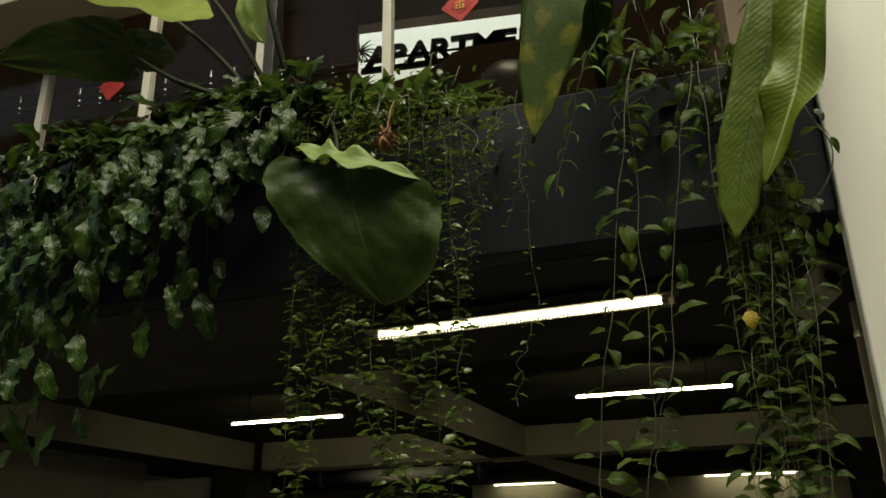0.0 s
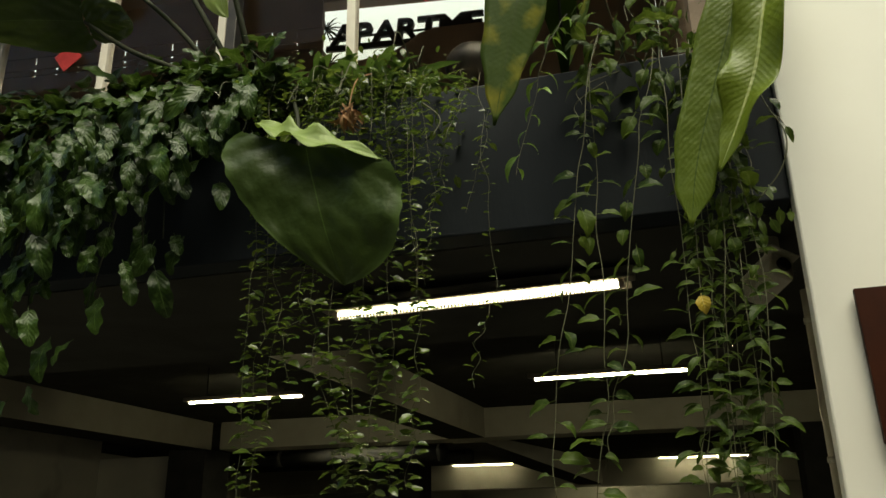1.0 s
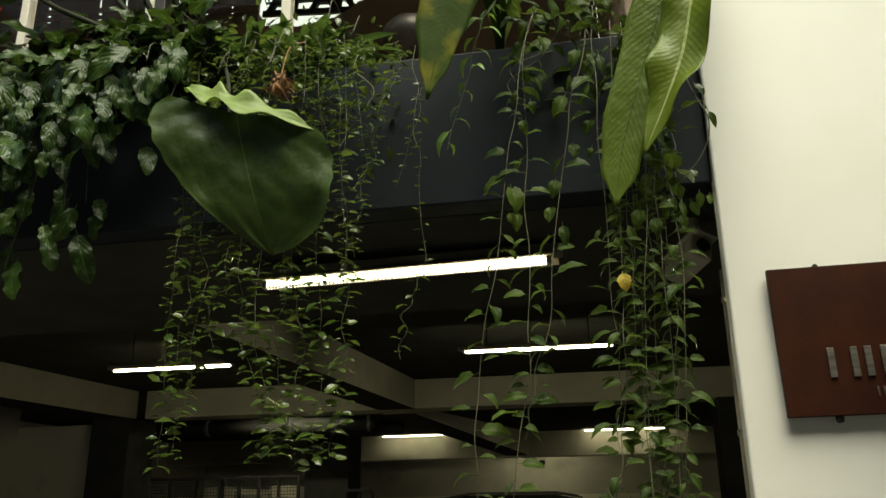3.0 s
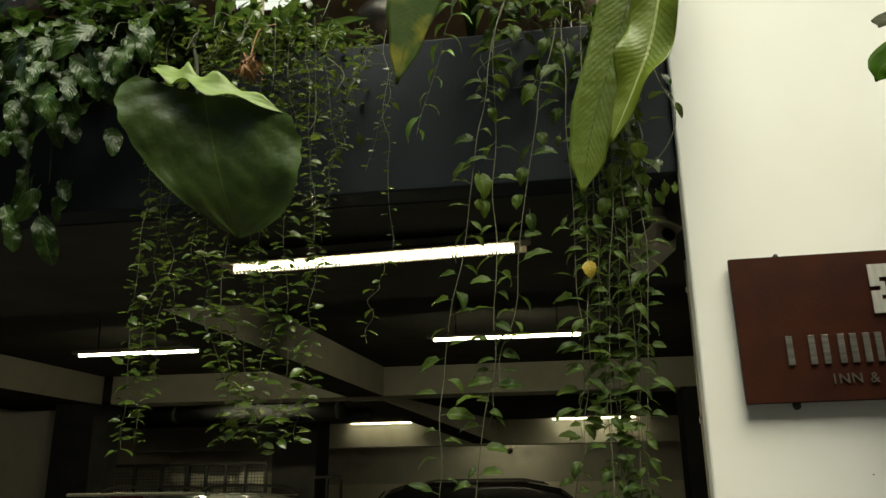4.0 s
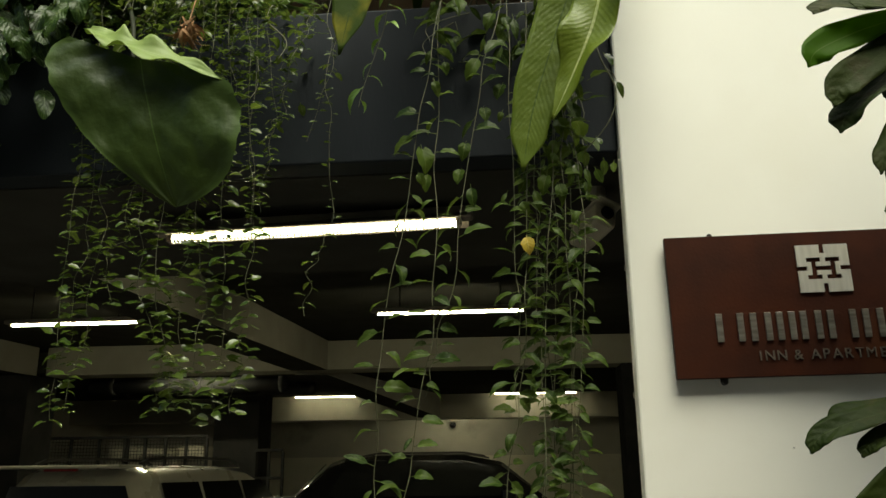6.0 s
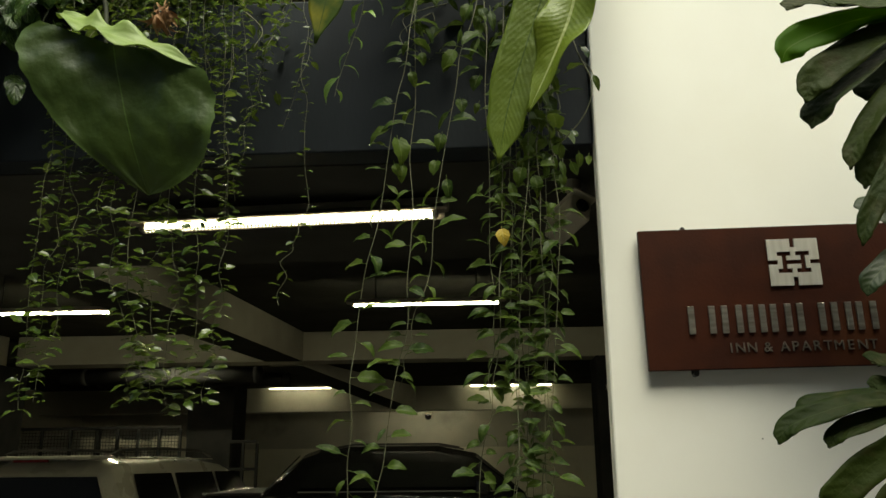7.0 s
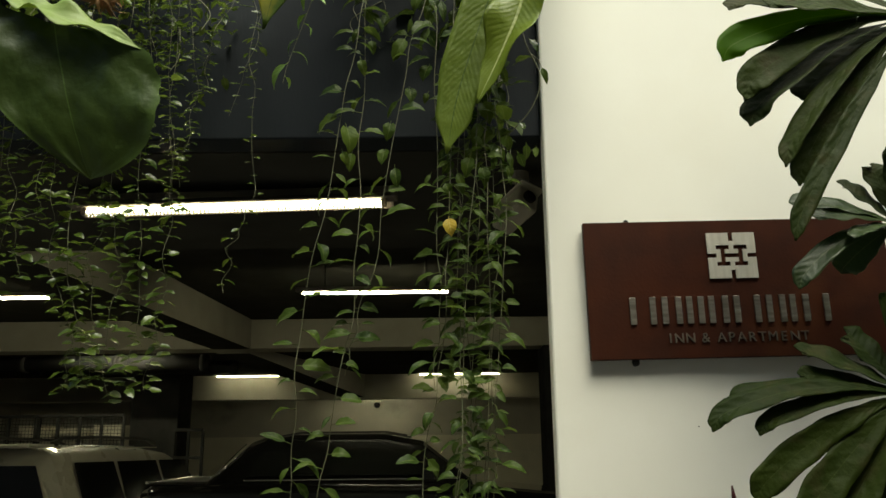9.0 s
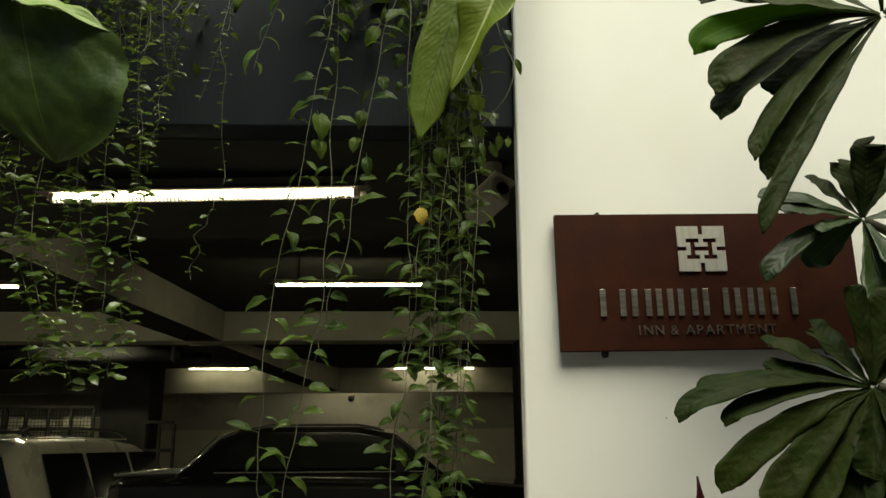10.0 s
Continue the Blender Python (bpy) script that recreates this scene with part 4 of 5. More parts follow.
def arrow_plant(x0, x1, count, label):
    t = thing("trailing_philodendron", ((x0 + x1) / 2, 2.55, 3.4), label, "plant", "philodendrons in the planter")
    for k in range(max(4, int((x1 - x0) / 0.07))):
        x = R.uniform(x0, x1)
        zb = lower_edge(x) + R.uniform(0.1, 0.5)
        tube("vine_stem", [(x, 2.58, 3.42), (x + R.uniform(-0.04, 0.04), 2.42, 3.44), (x + R.uniform(-0.06, 0.06), 2.34, (3.4 + zb) / 2), (x + R.uniform(-0.06, 0.06), 2.3, zb)], 0.005, 0.003, STALK, t, seg=5)
    for k in range(count):
        x = R.uniform(x0, x1)
        lo = lower_edge(x)
        u = R.random() ** 0.42
        z = lo + (3.7 - lo) * u + R.uniform(-0.05, 0.05)
        bulge = 0.34 * math.sin(math.pi * min(1, max(0, (z - lo) / (3.75 - lo)) * 0.9 + 0.08)) ** 0.8
        y = 2.47 - bulge * R.uniform(0.35, 1.0) + (0.12 if z > 3.45 else 0)
        if z > 3.4:
            way = Vector((R.uniform(-0.9, 0.9), R.uniform(-1.0, -0.1), R.uniform(-0.9, 0.35)))
            face = UP * 0.9 + OUT * R.uniform(0.4, 1.3) + jit(0.4)
        else:
            way = Vector((R.uniform(-0.75, 0.75), R.uniform(-0.7, 0.05), R.uniform(-1.3, -0.6)))
            face = OUT + UP * R.uniform(0.1, 1.2) + jit(0.5)
        put_leaf(t, R.choice(PHILO), (x, y, z), way, face, R.uniform(0.62, 1.05))
    return t


SPANS = [(-3.6, -3.05, 80), (-3.05, -2.7, 105), (-2.7, -2.4, 145), (-2.4, -2.1, 150), (-2.1, -1.8, 140), (-1.8, -1.52, 100), (-1.52, -1.34, 36)]
for a, b, c in SPANS:
    arrow_plant(a, b, c, "glossy green philodendron trailing over the planter edge")


# upright strap-leaved tufts and small bushes on the planter
def tuft(x, y, count, size):
    t = thing("fern_tuft", (x, y, 3.4), "dark green tuft of upright strap-shaped fern leaves", "fern", "ferns in the planter")
    for k in range(count):
        a = R.uniform(0, 6.283)
        way = Vector((math.cos(a) * 0.8, math.sin(a) * 0.8, R.uniform(0.35, 1.5)))
        put_leaf(t, R.choice(FERN), (x + R.uniform(-0.06, 0.06), y + R.uniform(-0.05, 0.05), 3.4 + R.uniform(0, 0.05)), way, UP + jit(0.3), size * R.uniform(0.7, 1.1))


for x, y, c, s in ((-1.62, 2.5, 26, 1.05), (-1.42, 2.45, 30, 1.1), (-1.22, 2.5, 30, 1.05), (-1.02, 2.52, 26, 1.0), (-0.86, 2.55, 22, 0.95), (-1.5, 2.68, 18, 1.1), (-1.1, 2.7, 20, 1.15), (-2.4, 2.75, 18, 1.0), (-3.0, 2.75, 18, 1.0)):
    tuft(x, y, c, s)


def vine(pts, leaves, gap, label, name="hanging_vine", group="hanging vines", size=1.0, droop=0.5, spread=1.0, r=0.0018, skip=0.0, wob=0.008, flat=0.9, stray=0.0):
    """A stem through pts from top to bottom with leaves on alternate sides."""
    t = thing(name, pts[0], label, "plant", group)
    pts = [pts[0]] + [Vector(a) + Vector((R.uniform(-wob, wob), R.uniform(-wob, wob), 0)) for a in spline(pts, 3 * len(pts))[1:]]
    tube("stem", pts, r, r * 0.6, STEM, t, seg=5)
    line = spline(pts, 160)
    run, side = 0.0, R.choice((-1, 1))
    for a, b in zip(line, line[1:]):
        run += (b - a).length
        if run < gap * R.uniform(0.5, 1.6):
            continue
        run = 0.0
        side = -side
        if R.random() < skip:
            continue
        w = R.uniform(-0.9, 0.9)
        facing = leaves in (HEART, HEART[1:]) and b.z > 2.5 and R.random() < 0.45
        way = Vector((side * math.cos(w), math.sin(w) * -0.9, R.uniform(-droop - 0.2, droop * 0.4 + 0.3))) * spread + DOWN * droop * 0.5
        face = UP + OUT * R.uniform(0.0, flat) + jit(0.35)
        if facing:
            if R.random() < 0.35:
                continue
            b = b + Vector((side * 0.018, 0, 0))
            way, face = Vector((side * R.uniform(0.1, 0.6), -0.15, -1.0)), OUT + UP * 0.35 + jit(0.35)
        elif leaves in (HEART, HEART[1:]) and R.random() < 0.4:
            way = Vector((side, R.uniform(-0.6, 0.2), R.uniform(-0.1, 0.5)))
        put_leaf(t, R.choice(leaves if b.z > 2.55 or leaves not in (HEART, HEART[1:]) else HEART[2:]), b + jit(stray), way, face, size * R.uniform(0.6, 1.25))
    return t


FINE = "slender trailing vine with small green leaves"
STRANDS = {
    "A1": [(-1.3, 2.3, 3.42), (-1.31, 2.22, 3.0), (-1.29, 2.2, 2.63), (-1.29, 2.2, 2.12), (-1.28, 2.2, 1.85)],
    "A2": [(-1.2, 2.3, 3.42), (-1.2, 2.22, 3.0), (-1.19, 2.2, 2.61), (-1.2, 2.2, 2.3), (-1.24, 2.2, 1.87)],
    "A3": [(-1.12, 2.3, 3.42), (-1.1, 2.22, 2.8), (-1.09, 2.2, 2.45), (-1.16, 2.2, 2.36), (-1.12, 2.2, 2.21)],
    "A4": [(-1.34, 2.3, 3.42), (-1.26, 2.25, 2.7), (-1.25, 2.22, 2.3), (-1.29, 2.22, 2.05)],
    "B1": [(-1.1, 2.3, 3.42), (-1.08, 2.22, 2.9), (-1.07, 2.2, 2.53), (-1.04, 2.2, 2.26), (-0.97, 2.2, 2.04), (-0.96, 2.2, 1.86)],
    "B2": [(-1.02, 2.3, 3.42), (-1.0, 2.2, 2.39), (-0.96, 2.2, 2.11), (-0.88, 2.2, 1.87)],
    "B3": [(-0.9, 2.3, 3.4), (-0.86, 2.2, 2.48), (-0.83, 2.2, 2.2), (-0.84, 2.2, 1.84)],
    "B4": [(-0.84, 2.3, 3.4), (-0.79, 2.2, 2.51), (-0.76, 2.2, 2.18), (-0.78, 2.2, 1.85)],
    "B5": [(-0.75, 2.3, 3.4), (-0.71, 2.2, 2.81), (-0.68, 2.2, 2.32), (-0.71, 2.2, 2.0), (-0.73, 2.2, 1.86)],
    "B6": [(-0.95, 2.3, 3.4), (-0.92, 2.24, 2.6), (-0.93, 2.24, 2.2), (-0.9, 2.23, 1.9)],
    "M1": [(-0.77, 2.3, 3.4), (-0.74, 2.2, 3.17), (-0.71, 2.2, 2.77), (-0.69, 2.2, 2.4)],
    "M2": [(-0.68, 2.3, 3.38), (-0.66, 2.2, 3.16), (-0.63, 2.2, 2.82), (-0.67, 2.2, 2.49)],
    "M3": [(-0.53, 2.4, 3.36), (-0.56, 2.22, 3.09), (-0.61, 2.2, 2.84), (-0.65, 2.2, 2.72)],
    "M4": [(-0.85, 2.3, 3.4), (-0.8, 2.25, 3.0), (-0.79, 2.22, 2.6)],
    "D1": [(-0.5, 2.4, 3.38), (-0.46, 2.22, 2.96), (-0.44, 2.2, 2.65), (-0.44, 2.2, 2.42), (-0.49, 2.2, 2.31), (-0.51, 2.2, 2.15)],
    "D2": [(-0.42, 2.42, 3.38), (-0.47, 2.25, 3.0), (-0.52, 2.24, 2.75)],
}
for k, pts in STRANDS.items():
    faint = k[0] == "D"
    vine(pts, SMALL, 0.0088 if not faint else 0.028, FINE, size=1.28 if k[0] in "AB" else 0.9, droop=0.25, r=0.0011, wob=0.016, flat=1.0, stray=0.012)
for k in range(11):
    x = R.uniform(-1.2, -0.56)
    z = R.uniform(2.6, 3.1)
    vine([(x, 2.42, 3.42), (x + R.uniform(-0.03, 0.03), 2.3, 3.25), (x + R.uniform(-0.08, 0.06), R.uniform(2.2, 2.32), (3.2 + z) / 2), (x + R.uniform(-0.1, 0.06), R.uniform(2.2, 2.32), z)], SMALL, 0.014, FINE, size=0.95, r=0.0009, wob=0.022, flat=1.0, stray=0.022)


def bush(x0, x1, z0, z1, y0, y1, count, leaves, label, size):
    t = thing("trailing_bush", ((x0 + x1) / 2, 2.55, 3.4), label, "plant", "bushes in the planter")
    for k in range(9):
        a = Vector((R.uniform(x0, x1), R.uniform(y0, y1), R.uniform(z0, z1)))
        tube("twig", [(t.location.x + R.uniform(-0.1, 0.1), 2.56, 3.42), (a + Vector((0, 0.08, 0.12))), a], 0.003, 0.0015, STEM, t, seg=4)
    for k in range(count):
        at = (R.uniform(x0, x1), R.uniform(y0, y1), z0 + (z1 - z0) * R.random() ** 0.7)
        put_leaf(t, R.choice(leaves), at, jit(1) + DOWN * 0.2, UP + OUT * R.uniform(0, 1) + jit(0.5), size * R.uniform(0.7, 1.25))


bush(-1.15, -0.85, 3.05, 3.5, 2.2, 2.5, 150, SMALL, "small-leaved bush spilling over the planter", 1.0)
bush(-0.9, -0.6, 2.95, 3.46, 2.22, 2.5, 170, SMALL, "small-leaved bush spilling over the planter", 1.0)
bush(-1.5, -1.15, 3.2, 3.5, 2.2, 2.5, 60, SMALL, "small-leaved bush spilling over the planter", 1.15)

HANG = "vine with heart-shaped green leaves on pale stems"
BIGS = [
    [(-0.05, 2.42, 3.5), (-0.1, 2.22, 3.12), (-0.14, 2.2, 2.83), (-0.2, 2.2, 2.45), (-0.27, 2.2, 2.03), (-0.28, 2.2, 1.64), (-0.27, 2.2, 1.45)],
    [(-0.04, 2.44, 3.5), (-0.08, 2.24, 3.2), (-0.1, 2.22, 2.63), (-0.11, 2.2, 2.16), (-0.14, 2.2, 1.92), (-0.19, 2.2, 1.64), (-0.22, 2.2, 1.4)],
    [(0.14, 2.42, 3.5), (0.12, 2.22, 3.23), (0.04, 2.2, 2.84), (-0.04, 2.2, 2.3), (-0.1, 2.2, 2.06), (-0.13, 2.2, 1.9)],
    [(0.17, 2.42, 3.5), (0.15, 2.22, 3.23), (0.14, 2.2, 2.56), (0.15, 2.2, 2.15), (0.13, 2.2, 1.85)],
]
for k, pts in enumerate(BIGS):
    vine(pts, HEART, 0.034, HANG, "heart_leaf_vine", "heart-leaved vines", size=0.95, droop=0.5, spread=0.9, r=0.0017, flat=1.6)
THICK = [
    [(0.3, 2.42, 3.4), (0.28, 2.24, 2.9), (0.27, 2.2, 2.65), (0.24, 2.2, 2.25), (0.2, 2.2, 1.63), (0.18, 2.2, 1.3)],
    [(0.33, 2.42, 3.4), (0.31, 2.24, 2.9), (0.3, 2.2, 2.61), (0.3, 2.2, 2.08), (0.28, 2.2, 1.6), (0.27, 2.2, 1.3)],
    [(0.36, 2.42, 3.3), (0.34, 2.22, 2.7), (0.36, 2.2, 2.5), (0.34, 2.2, 2.14), (0.31, 2.2, 1.75), (0.3, 2.2, 1.3)],
    [(0.22, 2.42, 3.4), (0.19, 2.24, 2.7), (0.18, 2.2, 2.29), (0.15, 2.2, 1.92), (0.1, 2.2, 1.63), (0.08, 2.2, 1.3)],
    [(0.3, 2.44, 3.4), (0.28, 2.28, 2.8), (0.27, 2.24, 2.34), (0.23, 2.24, 1.63), (0.22, 2.24, 1.3)],
    [(0.34, 2.44, 3.3), (0.33, 2.3, 2.7), (0.33, 2.25, 2.3), (0.3, 2.22, 1.9), (0.26, 2.22, 1.3)],
    [(0.24, 2.44, 3.3), (0.22, 2.3, 2.6), (0.2, 2.22, 2.2), (0.21, 2.18, 1.8), (0.16, 2.18, 1.3)],
    [(0.26, 2.44, 3.4), (0.24, 2.3, 2.8), (0.22, 2.27, 2.3), (0.25, 2.26, 1.9), (0.25, 2.26, 1.35)],
]
for k, pts in enumerate(THICK):
    vine(pts, HEART[1:], 0.021, "dense leafy vine with oval green leaves", "leafy_vine", "leafy vines", size=0.78, droop=0.6, spread=0.9, r=0.0017, flat=1.8)
for pts in ([(-0.15, 2.3, 3.5), (-0.2, 2.1, 3.26), (-0.27, 2.1, 3.01), (-0.33, 2.1, 2.79)],):
    vine(pts, LIME, 0.05, "thin shoot with lime-green leaves", "young_vine", "young vines", droop=0.6)
loop = thing("curled_tendril", (0.45, 2.2, 3.0), "bare pale tendril curling out beside the wall", "plant")
tube("stem", [(0.42, 2.3, 3.2), (0.44, 2.2, 2.98), (0.48, 2.18, 2.85), (0.45, 2.18, 2.74), (0.36, 2.2, 2.64)], 0.0024, 0.002, STEM, loop)
for p in ((0.37, 2.2, 2.66), (0.41, 2.19, 2.7), (0.34, 2.2, 2.62), (0.45, 2.19, 2.99), (0.43, 2.2, 2.63), (0.46, 2.2, 2.62), (0.4, 2.2, 2.6)):
    put_leaf(loop, R.choice(SMALL), p, Vector((0.3, -0.2, -1)) + jit(0.4), OUT + jit(0.4), 1.3)
bud = thing("withered_leaf", (0.505, 2.3, 2.92), "withered grey-green leaf tip hanging at the wall edge", "leaf")
put_leaf(bud, HEART[2], (0.5, 2.3, 2.95), (0.35, -0.1, -1), OUT, 0.75)
tube("stem", [(0.47, 2.3, 2.99), (0.49, 2.3, 2.97), (0.5, 2.3, 2.95)], 0.002, 0.0015, STEM, bud)
yl = thing("yellowed_leaf", (0.178, 2.16, 2.36), "single yellow leaf caught on a vine", "leaf")
put_leaf(yl, YELLOW, (0.178, 2.16, 2.375), (0.15, -0.1, -1), OUT, 0.85)
bush(-0.15, 0.3, 3.05, 3.6, 2.2, 2.5, 85, HEART, "dense heart-leaved growth at the top of the planter", 1.0)
bush(0.24, 0.4, 2.62, 3.0, 2.22, 2.4, 36, HEART, "dense heart-leaved growth behind the fronds", 0.9)

# dry flower head
dry = thing("dry_flower_head", (-0.92, 2.13, 3.1), "withered brown flower head on the planter edge", "flower")
tube("stem", [(-0.92, 2.35, 3.42), (-0.92, 2.2, 3.3), (-0.92, 2.13, 3.14)], 0.003, 0.002, DRY, dry)
DRYLEAF = leaf_data("dry_petal", DRY, 0.06, 0.012, "lance", 0.5, 1.4, 0.2, 6, 1, 0, 95)
for k in range(46):
    put_leaf(dry, DRYLEAF, Vector((-0.92, 2.13, 3.12)) + jit(0.028), Vector((0, 0, -0.7)) + jit(1.0), jit(1) + OUT, R.uniform(0.6, 1.2), "petal")

# ---- elephant ears ----
SHAPES["ear"] = lambda v: (1 - 0.26 * (1 - min(1, v / 0.2)) ** 2.2) * (1 - max(0, (v - 0.16) / 0.84) ** 2.3) ** 0.78 if v < 1 else 0.0


def ear(name, length, width, seed, mat=LEAF_EAR, curl=0.25, fold=0.12, wave=0.018, notch=0.03, shear=0.0):
    return leaf_data(name, mat, length, width, "ear", fold, curl, wave, 30, 14, 0.0, seed, notch, shear)


ears = thing("elephant_ear_plant", (-1.55, 2.6, 3.42), "elephant ear plant with huge dark green heart-shaped leaves", "plant")
put_leaf(ears, ear("ear_leaf", 0.53, 0.6, 3, shear=-0.58), (-1.07, 2.12, 3.015), (0.24, -0.03, -0.96), (-0.05, -1.0, 0.12))
strap("folded_lobe", [(-1.28, 2.16, 3.165), (-1.19, 2.12, 3.10), (-1.09, 2.085, 3.045), (-0.95, 2.075, 2.985), (-0.77, 2.08, 2.905)], [0.02, 0.115, 0.10, 0.105, 0.08, 0.01], EAR_BACK, ears, (0.15, -0.75, 0.6), fold=0.35, wave=0.4, label="pale green folded leaf edge", seed=4)
tube("stalk", [(-1.5, 2.6, 3.43), (-1.35, 2.45, 3.5), (-1.18, 2.25, 3.25), (-1.10, 2.13, 3.0)], 0.011, 0.006, STALK, ears)
for at, way, face, L, W, sd in (((-2.27, 2.3, 3.905), (-0.97, -0.05, 0.2), (0.15, 0.75, 1.0), 0.68, 0.32, 5), ((-2.25, 2.3, 3.89), (0.97, -0.05, -0.12), (0.1, 0.75, 1.0), 0.3, 0.2, 7), ((-1.9, 2.3, 4.17), (-0.75, -0.3, 0.12), (0.1, 0.3, 1.0), 0.66, 0.5, 6), ((-1.63, 2.32, 4.2), (0.06, -0.15, -1.0), (-0.6, -0.8, 0.2), 0.42, 0.3, 8), ((-2.5, 2.5, 4.5), (-0.2, -0.7, 0.1), (0, 0.1, 1), 0.55, 0.55, 9)):
    put_leaf(ears, ear("ear_leaf", L, W, sd, EAR_BACK if sd in (6, 8) else LEAF_EAR, wave=0.05 if sd == 6 else 0.02), at, way, face)
for pts in ([(-1.57, 2.6, 3.43), (-1.6, 2.4, 3.65), (-1.75, 2.32, 3.95), (-1.9, 2.3, 4.17)], [(-1.6, 2.6, 3.43), (-1.75, 2.4, 3.58), (-2.0, 2.3, 3.7), (-2.26, 2.3, 3.9)], [(-1.5, 2.6, 3.43), (-1.52, 2.4, 3.75), (-1.58, 2.33, 4.05), (-1.63, 2.32, 4.2)], [(-1.62, 2.62, 3.43), (-1.9, 2.55, 3.9), (-2.5, 2.5, 4.5)]):
    tube("stalk", pts, 0.016, 0.009, STALK, ears, seg=8)

# ---- long ribbed fronds arching over the edge ----
fr = thing("ribbed_frond_plant", (0.42, 2.56, 3.42), "bird's nest fern with long bright green ribbed fronds", "fern")
strap("frond", [(0.40, 2.58, 3.43), (0.46, 2.4, 3.75), (0.44, 2.2, 3.55), (0.385, 2.15, 3.3), (0.30, 2.15, 3.05), (0.215, 2.15, 2.78), (0.175, 2.15, 2.575)], [0.03, 0.13, 0.165, 0.175, 0.18, 0.18, 0.17, 0.15, 0.12, 0.008], LEAF_FROND, fr, (0.12, -1, 0.25), fold=0.12, wave=0.05, n=40, label="bright green ribbed frond", seed=11)
strap("frond", [(0.45, 2.58, 3.43), (0.56, 2.4, 3.8), (0.53, 2.15, 3.5), (0.465, 2.1, 3.25), (0.415, 2.09, 3.05), (0.355, 2.09, 2.9), (0.27, 2.1, 2.72)], [0.03, 0.1, 0.13, 0.15, 0.16, 0.17, 0.15, 0.1, 0.01], LEAF_FROND_PALE, fr, (-0.35, -1, 0.3), fold=0.45, wave=0.38, n=56, m=8, label="curled frond with a pale midrib", seed=12)
fr2 = thing("drooping_frond_plant", (-0.2, 2.56, 3.42), "fern with a broad yellowing frond drooping over the edge", "fern")
strap("frond", [(-0.2, 2.58, 3.43), (-0.18, 2.3, 3.8), (-0.24, 2.05, 3.6), (-0.275, 2.0, 3.4), (-0.325, 2.0, 3.17), (-0.375, 2.0, 2.925)], [0.03, 0.14, 0.2, 0.22, 0.225, 0.22, 0.205, 0.17, 0.11, 0.008], LEAF_FROND_OLD, fr2, (0.05, -1, 0.2), fold=0.15, wave=0.05, n=36, label="yellow-green mottled frond", seed=13)
tube("stalk", [(-0.2, 2.6, 3.42), (-0.19, 2.45, 3.62), (-0.18, 2.3, 3.79)], 0.008, 0.005, STALK, fr2)
strap("frond", [(-0.2, 2.6, 3.43), (-0.05, 2.5, 3.75), (0.08, 2.35, 3.85), (0.15, 2.25, 3.7)], [0.02, 0.1, 0.13, 0.1, 0.01], LEAF_FROND_OLD, fr2, (0, -0.6, 1), fold=0.2, wave=0.06, label="yellow-green mottled frond", seed=14)

# ---- tree beside the sign ----
tree = thing("frangipani_tree", (1.95, 1.9, 0.0), "small tree with whorls of long leathery dark leaves", "tree")
tube("trunk", [(1.95, 1.9, 0.0), (1.93, 1.95, 0.8), (1.85, 2.0, 1.5), (1.88, 2.0, 2.3), (1.8, 1.97, 2.8), (1.62, 1.95, 2.95)], 0.06, 0.018, BARK, tree, seg=12)
tube("branch", [(1.85, 2.0, 1.5), (1.7, 2.0, 1.7), (1.44, 2.0, 1.815)], 0.026, 0.013, BARK, tree, seg=8)
tube("branch", [(1.88, 2.0, 2.1), (1.75, 2.1, 2.2), (1.55, 2.15, 2.33)], 0.024, 0.013, BARK, tree, seg=8)


def whorl(c, tips, mats):
    c = Vector(c)
    for k, (x, y, z, w, bow) in enumerate(tips):
        tip = Vector((x, y, z))
        d = tip - c
        up = Vector((0, 0, 1)) * bow * d.length
        pts = [c + d * 0.02, c + d * 0.3 + up * 0.8, c + d * 0.63 + up, c + d * 0.93 + up * 0.45, tip + DOWN * 0.035 * d.length]
        face = (UP * 0.65 + OUT * 0.95 + jit(0.35)) if bow >= 0 else (OUT + UP * 0.3 + jit(0.2))
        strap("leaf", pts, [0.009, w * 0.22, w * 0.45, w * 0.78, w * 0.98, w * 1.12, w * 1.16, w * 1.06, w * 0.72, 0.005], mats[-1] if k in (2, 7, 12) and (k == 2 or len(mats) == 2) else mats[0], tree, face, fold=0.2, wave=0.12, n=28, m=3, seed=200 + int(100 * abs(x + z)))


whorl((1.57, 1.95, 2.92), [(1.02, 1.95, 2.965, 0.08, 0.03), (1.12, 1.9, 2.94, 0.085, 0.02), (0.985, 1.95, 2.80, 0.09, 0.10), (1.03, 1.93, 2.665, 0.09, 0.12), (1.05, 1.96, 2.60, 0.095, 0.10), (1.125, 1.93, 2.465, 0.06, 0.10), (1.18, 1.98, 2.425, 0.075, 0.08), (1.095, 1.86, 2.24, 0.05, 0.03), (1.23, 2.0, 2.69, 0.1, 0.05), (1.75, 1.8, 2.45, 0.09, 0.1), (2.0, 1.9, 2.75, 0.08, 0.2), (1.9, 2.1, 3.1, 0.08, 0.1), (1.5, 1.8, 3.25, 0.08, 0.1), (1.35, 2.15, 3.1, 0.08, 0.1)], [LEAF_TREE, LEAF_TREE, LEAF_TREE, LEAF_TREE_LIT])
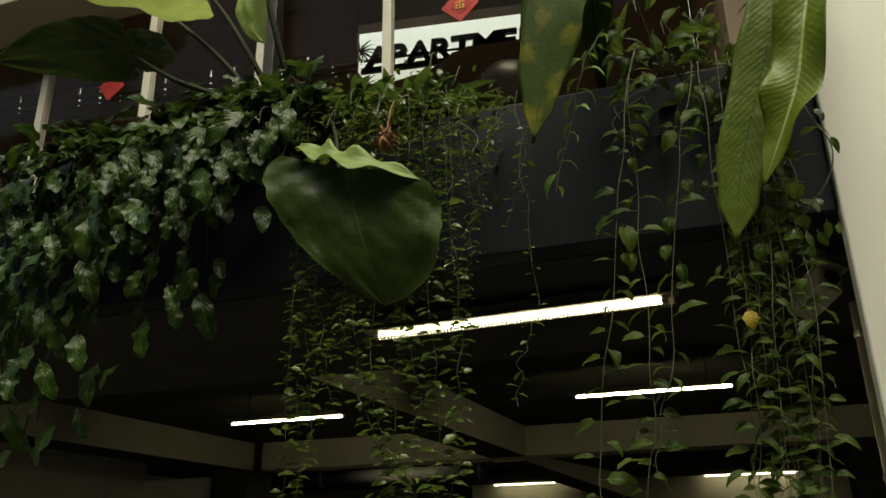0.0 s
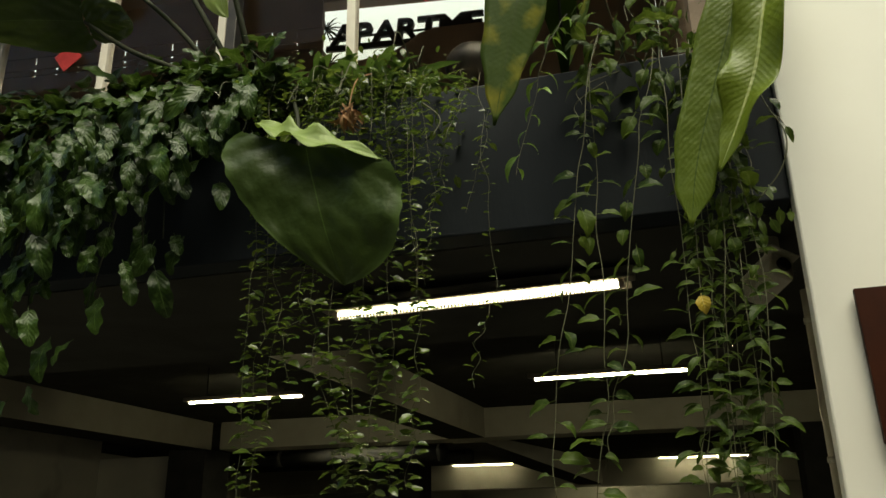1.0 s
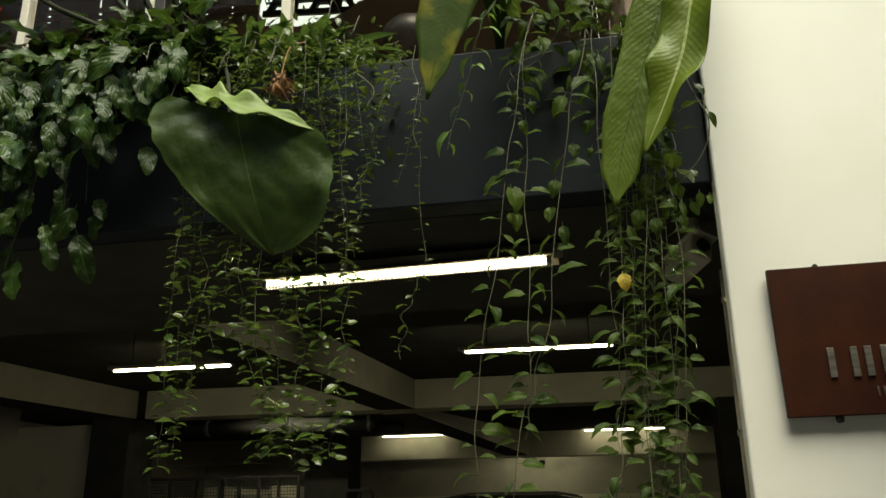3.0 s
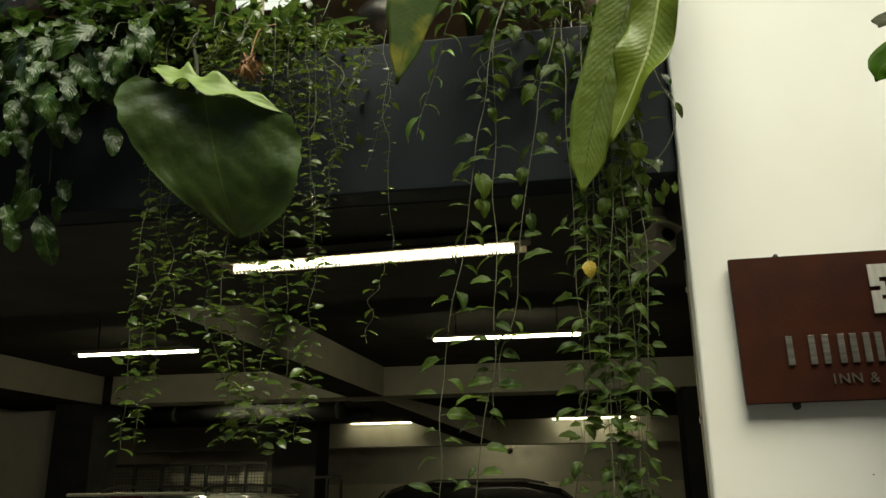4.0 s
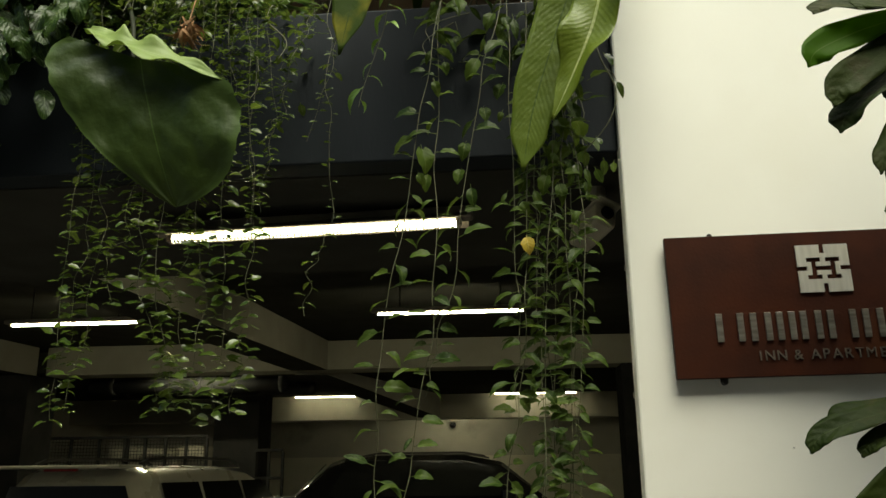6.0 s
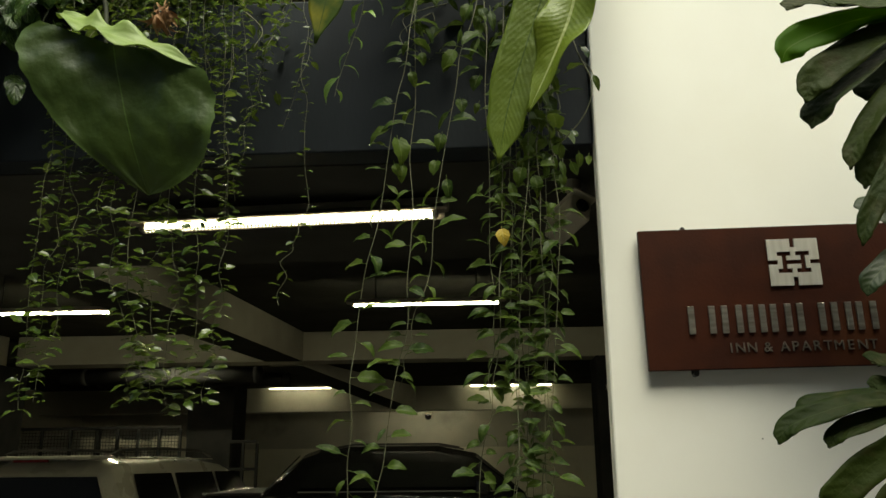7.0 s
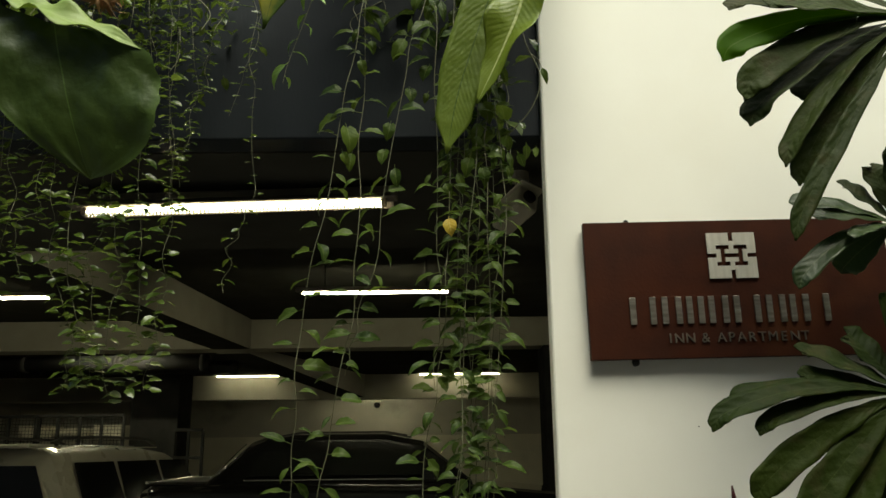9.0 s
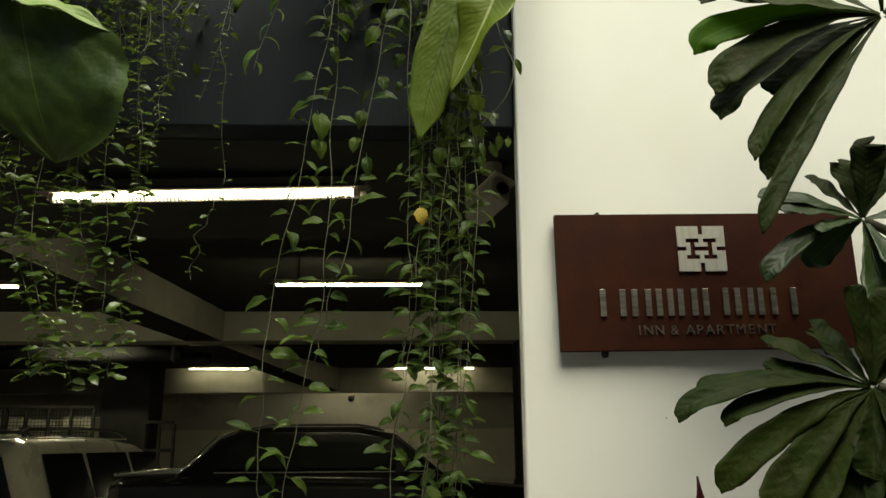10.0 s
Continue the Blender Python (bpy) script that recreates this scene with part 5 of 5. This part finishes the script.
whorl((1.545, 2.15, 2.335), [(1.24, 2.15, 2.40, 0.075, 0.06), (1.28, 2.1, 2.345, 0.07, 0.05), (1.52, 2.2, 2.545, 0.075, 0.0), (1.66, 2.15, 2.56, 0.08, 0.0), (1.37, 2.08, 2.28, 0.05, 0.05), (1.20, 2.1, 2.14, 0.06, 0.12), (1.78, 2.1, 2.3, 0.08, 0.1), (1.42, 2.2, 2.48, 0.075, 0.02), (1.6, 2.0, 2.1, 0.09, -0.05), (1.38, 2.2, 2.2, 0.08, 0.05), (1.52, 2.05, 2.0, 0.1, -0.05), (1.62, 2.05, 1.95, 0.11, -0.05), (1.58, 2.12, 2.58, 0.09, 0.0)], [LEAF_TREE_SKYLIT, LEAF_TREE])
whorl((1.42, 2.0, 1.815), [(0.875, 2.0, 1.74, 0.06, 0.10), (0.955, 2.05, 1.805, 0.065, 0.06), (1.00, 2.0, 1.725, 0.05, 0.08), (0.975, 2.0, 1.555, 0.075, 0.08), (1.085, 1.97, 1.50, 0.085, 0.05), (1.175, 2.08, 1.945, 0.085, 0.03), (1.35, 1.93, 1.58, 0.105, -0.06), (1.40, 2.0, 2.11, 0.055, -0.03), (1.18, 1.97, 1.48, 0.1, 0.02), (1.15, 2.05, 1.875, 0.05, 0.02), (1.55, 1.9, 1.5, 0.1, -0.05), (1.66, 2.05, 1.95, 0.09, 0.1), (1.32, 2.1, 2.0, 0.08, 0.0), (1.5, 2.0, 2.08, 0.08, 0.0), (1.27, 1.93, 1.42, 0.11, 0.0), (1.45, 1.9, 1.45, 0.11, -0.05), (1.56, 1.95, 1.66, 0.11, 0.05), (1.22, 2.06, 1.66, 0.1, 0.06), (1.5, 2.08, 1.95, 0.1, 0.03), (1.36, 1.92, 1.38, 0.12, -0.05), (1.6, 1.9, 1.36, 0.12, -0.05), (1.5, 1.86, 1.55, 0.12, -0.04)], [LEAF_TREE])
# further whorls out of view, added to shade the sign and the lower wall
for c in ((1.85, 1.35, 3.2), (2.2, 1.2, 3.3), (1.75, 1.05, 3.35), (2.4, 1.5, 3.1), (2.0, 0.9, 3.0), (1.8, 1.4, 2.65), (2.25, 1.7, 2.85), (2.05, 1.5, 2.3), (2.3, 1.85, 2.45), (2.2, 1.65, 1.9), (2.15, 1.6, 1.5), (1.6, 1.6, 1.22), (1.85, 1.35, 1.3), (1.35, 1.75, 1.1)):
    tube("branch", [(1.88, 2.0, 2.3), ((1.88 + c[0]) / 2, (2.0 + c[1]) / 2, (2.4 + c[2]) / 2), c], 0.022, 0.012, BARK, tree, seg=8)
    whorl(c, [(c[0] + 0.5 * math.cos(k * 0.57), c[1] + 0.42 * math.sin(k * 0.57), c[2] - 0.12 + 0.2 * R.random(), 0.085, 0.1) for k in range(11) if c[2] < 1.4 or c[0] + 0.5 * math.cos(k * 0.57) > 1.62], [LEAF_TREE])
shrub = thing("red_cordyline", (0.99, 2.12, 0.0), "slim shrub with dark red pointed leaves", "shrub")
tube("stem", [(0.99, 2.12, 0.0), (0.98, 2.12, 0.7), (0.97, 2.11, 1.25)], 0.012, 0.008, BARK, shrub)
for k in range(9):
    a = k * 2.4
    top = (0.948, 2.1, 1.578) if k == 0 else (0.97 + 0.18 * math.cos(a), 2.11 + 0.15 * math.sin(a), 1.22 + 0.02 * k)
    strap("leaf", [(0.97, 2.11, 1.2), ((0.97 + top[0]) / 2, (2.11 + top[1]) / 2, 1.4 if k == 0 else 1.32), top], [0.01, 0.035, 0.04, 0.03, 0.004], LEAF_RED, shrub, OUT + UP * 0.5, fold=0.4, n=10, m=2, seed=300 + k)
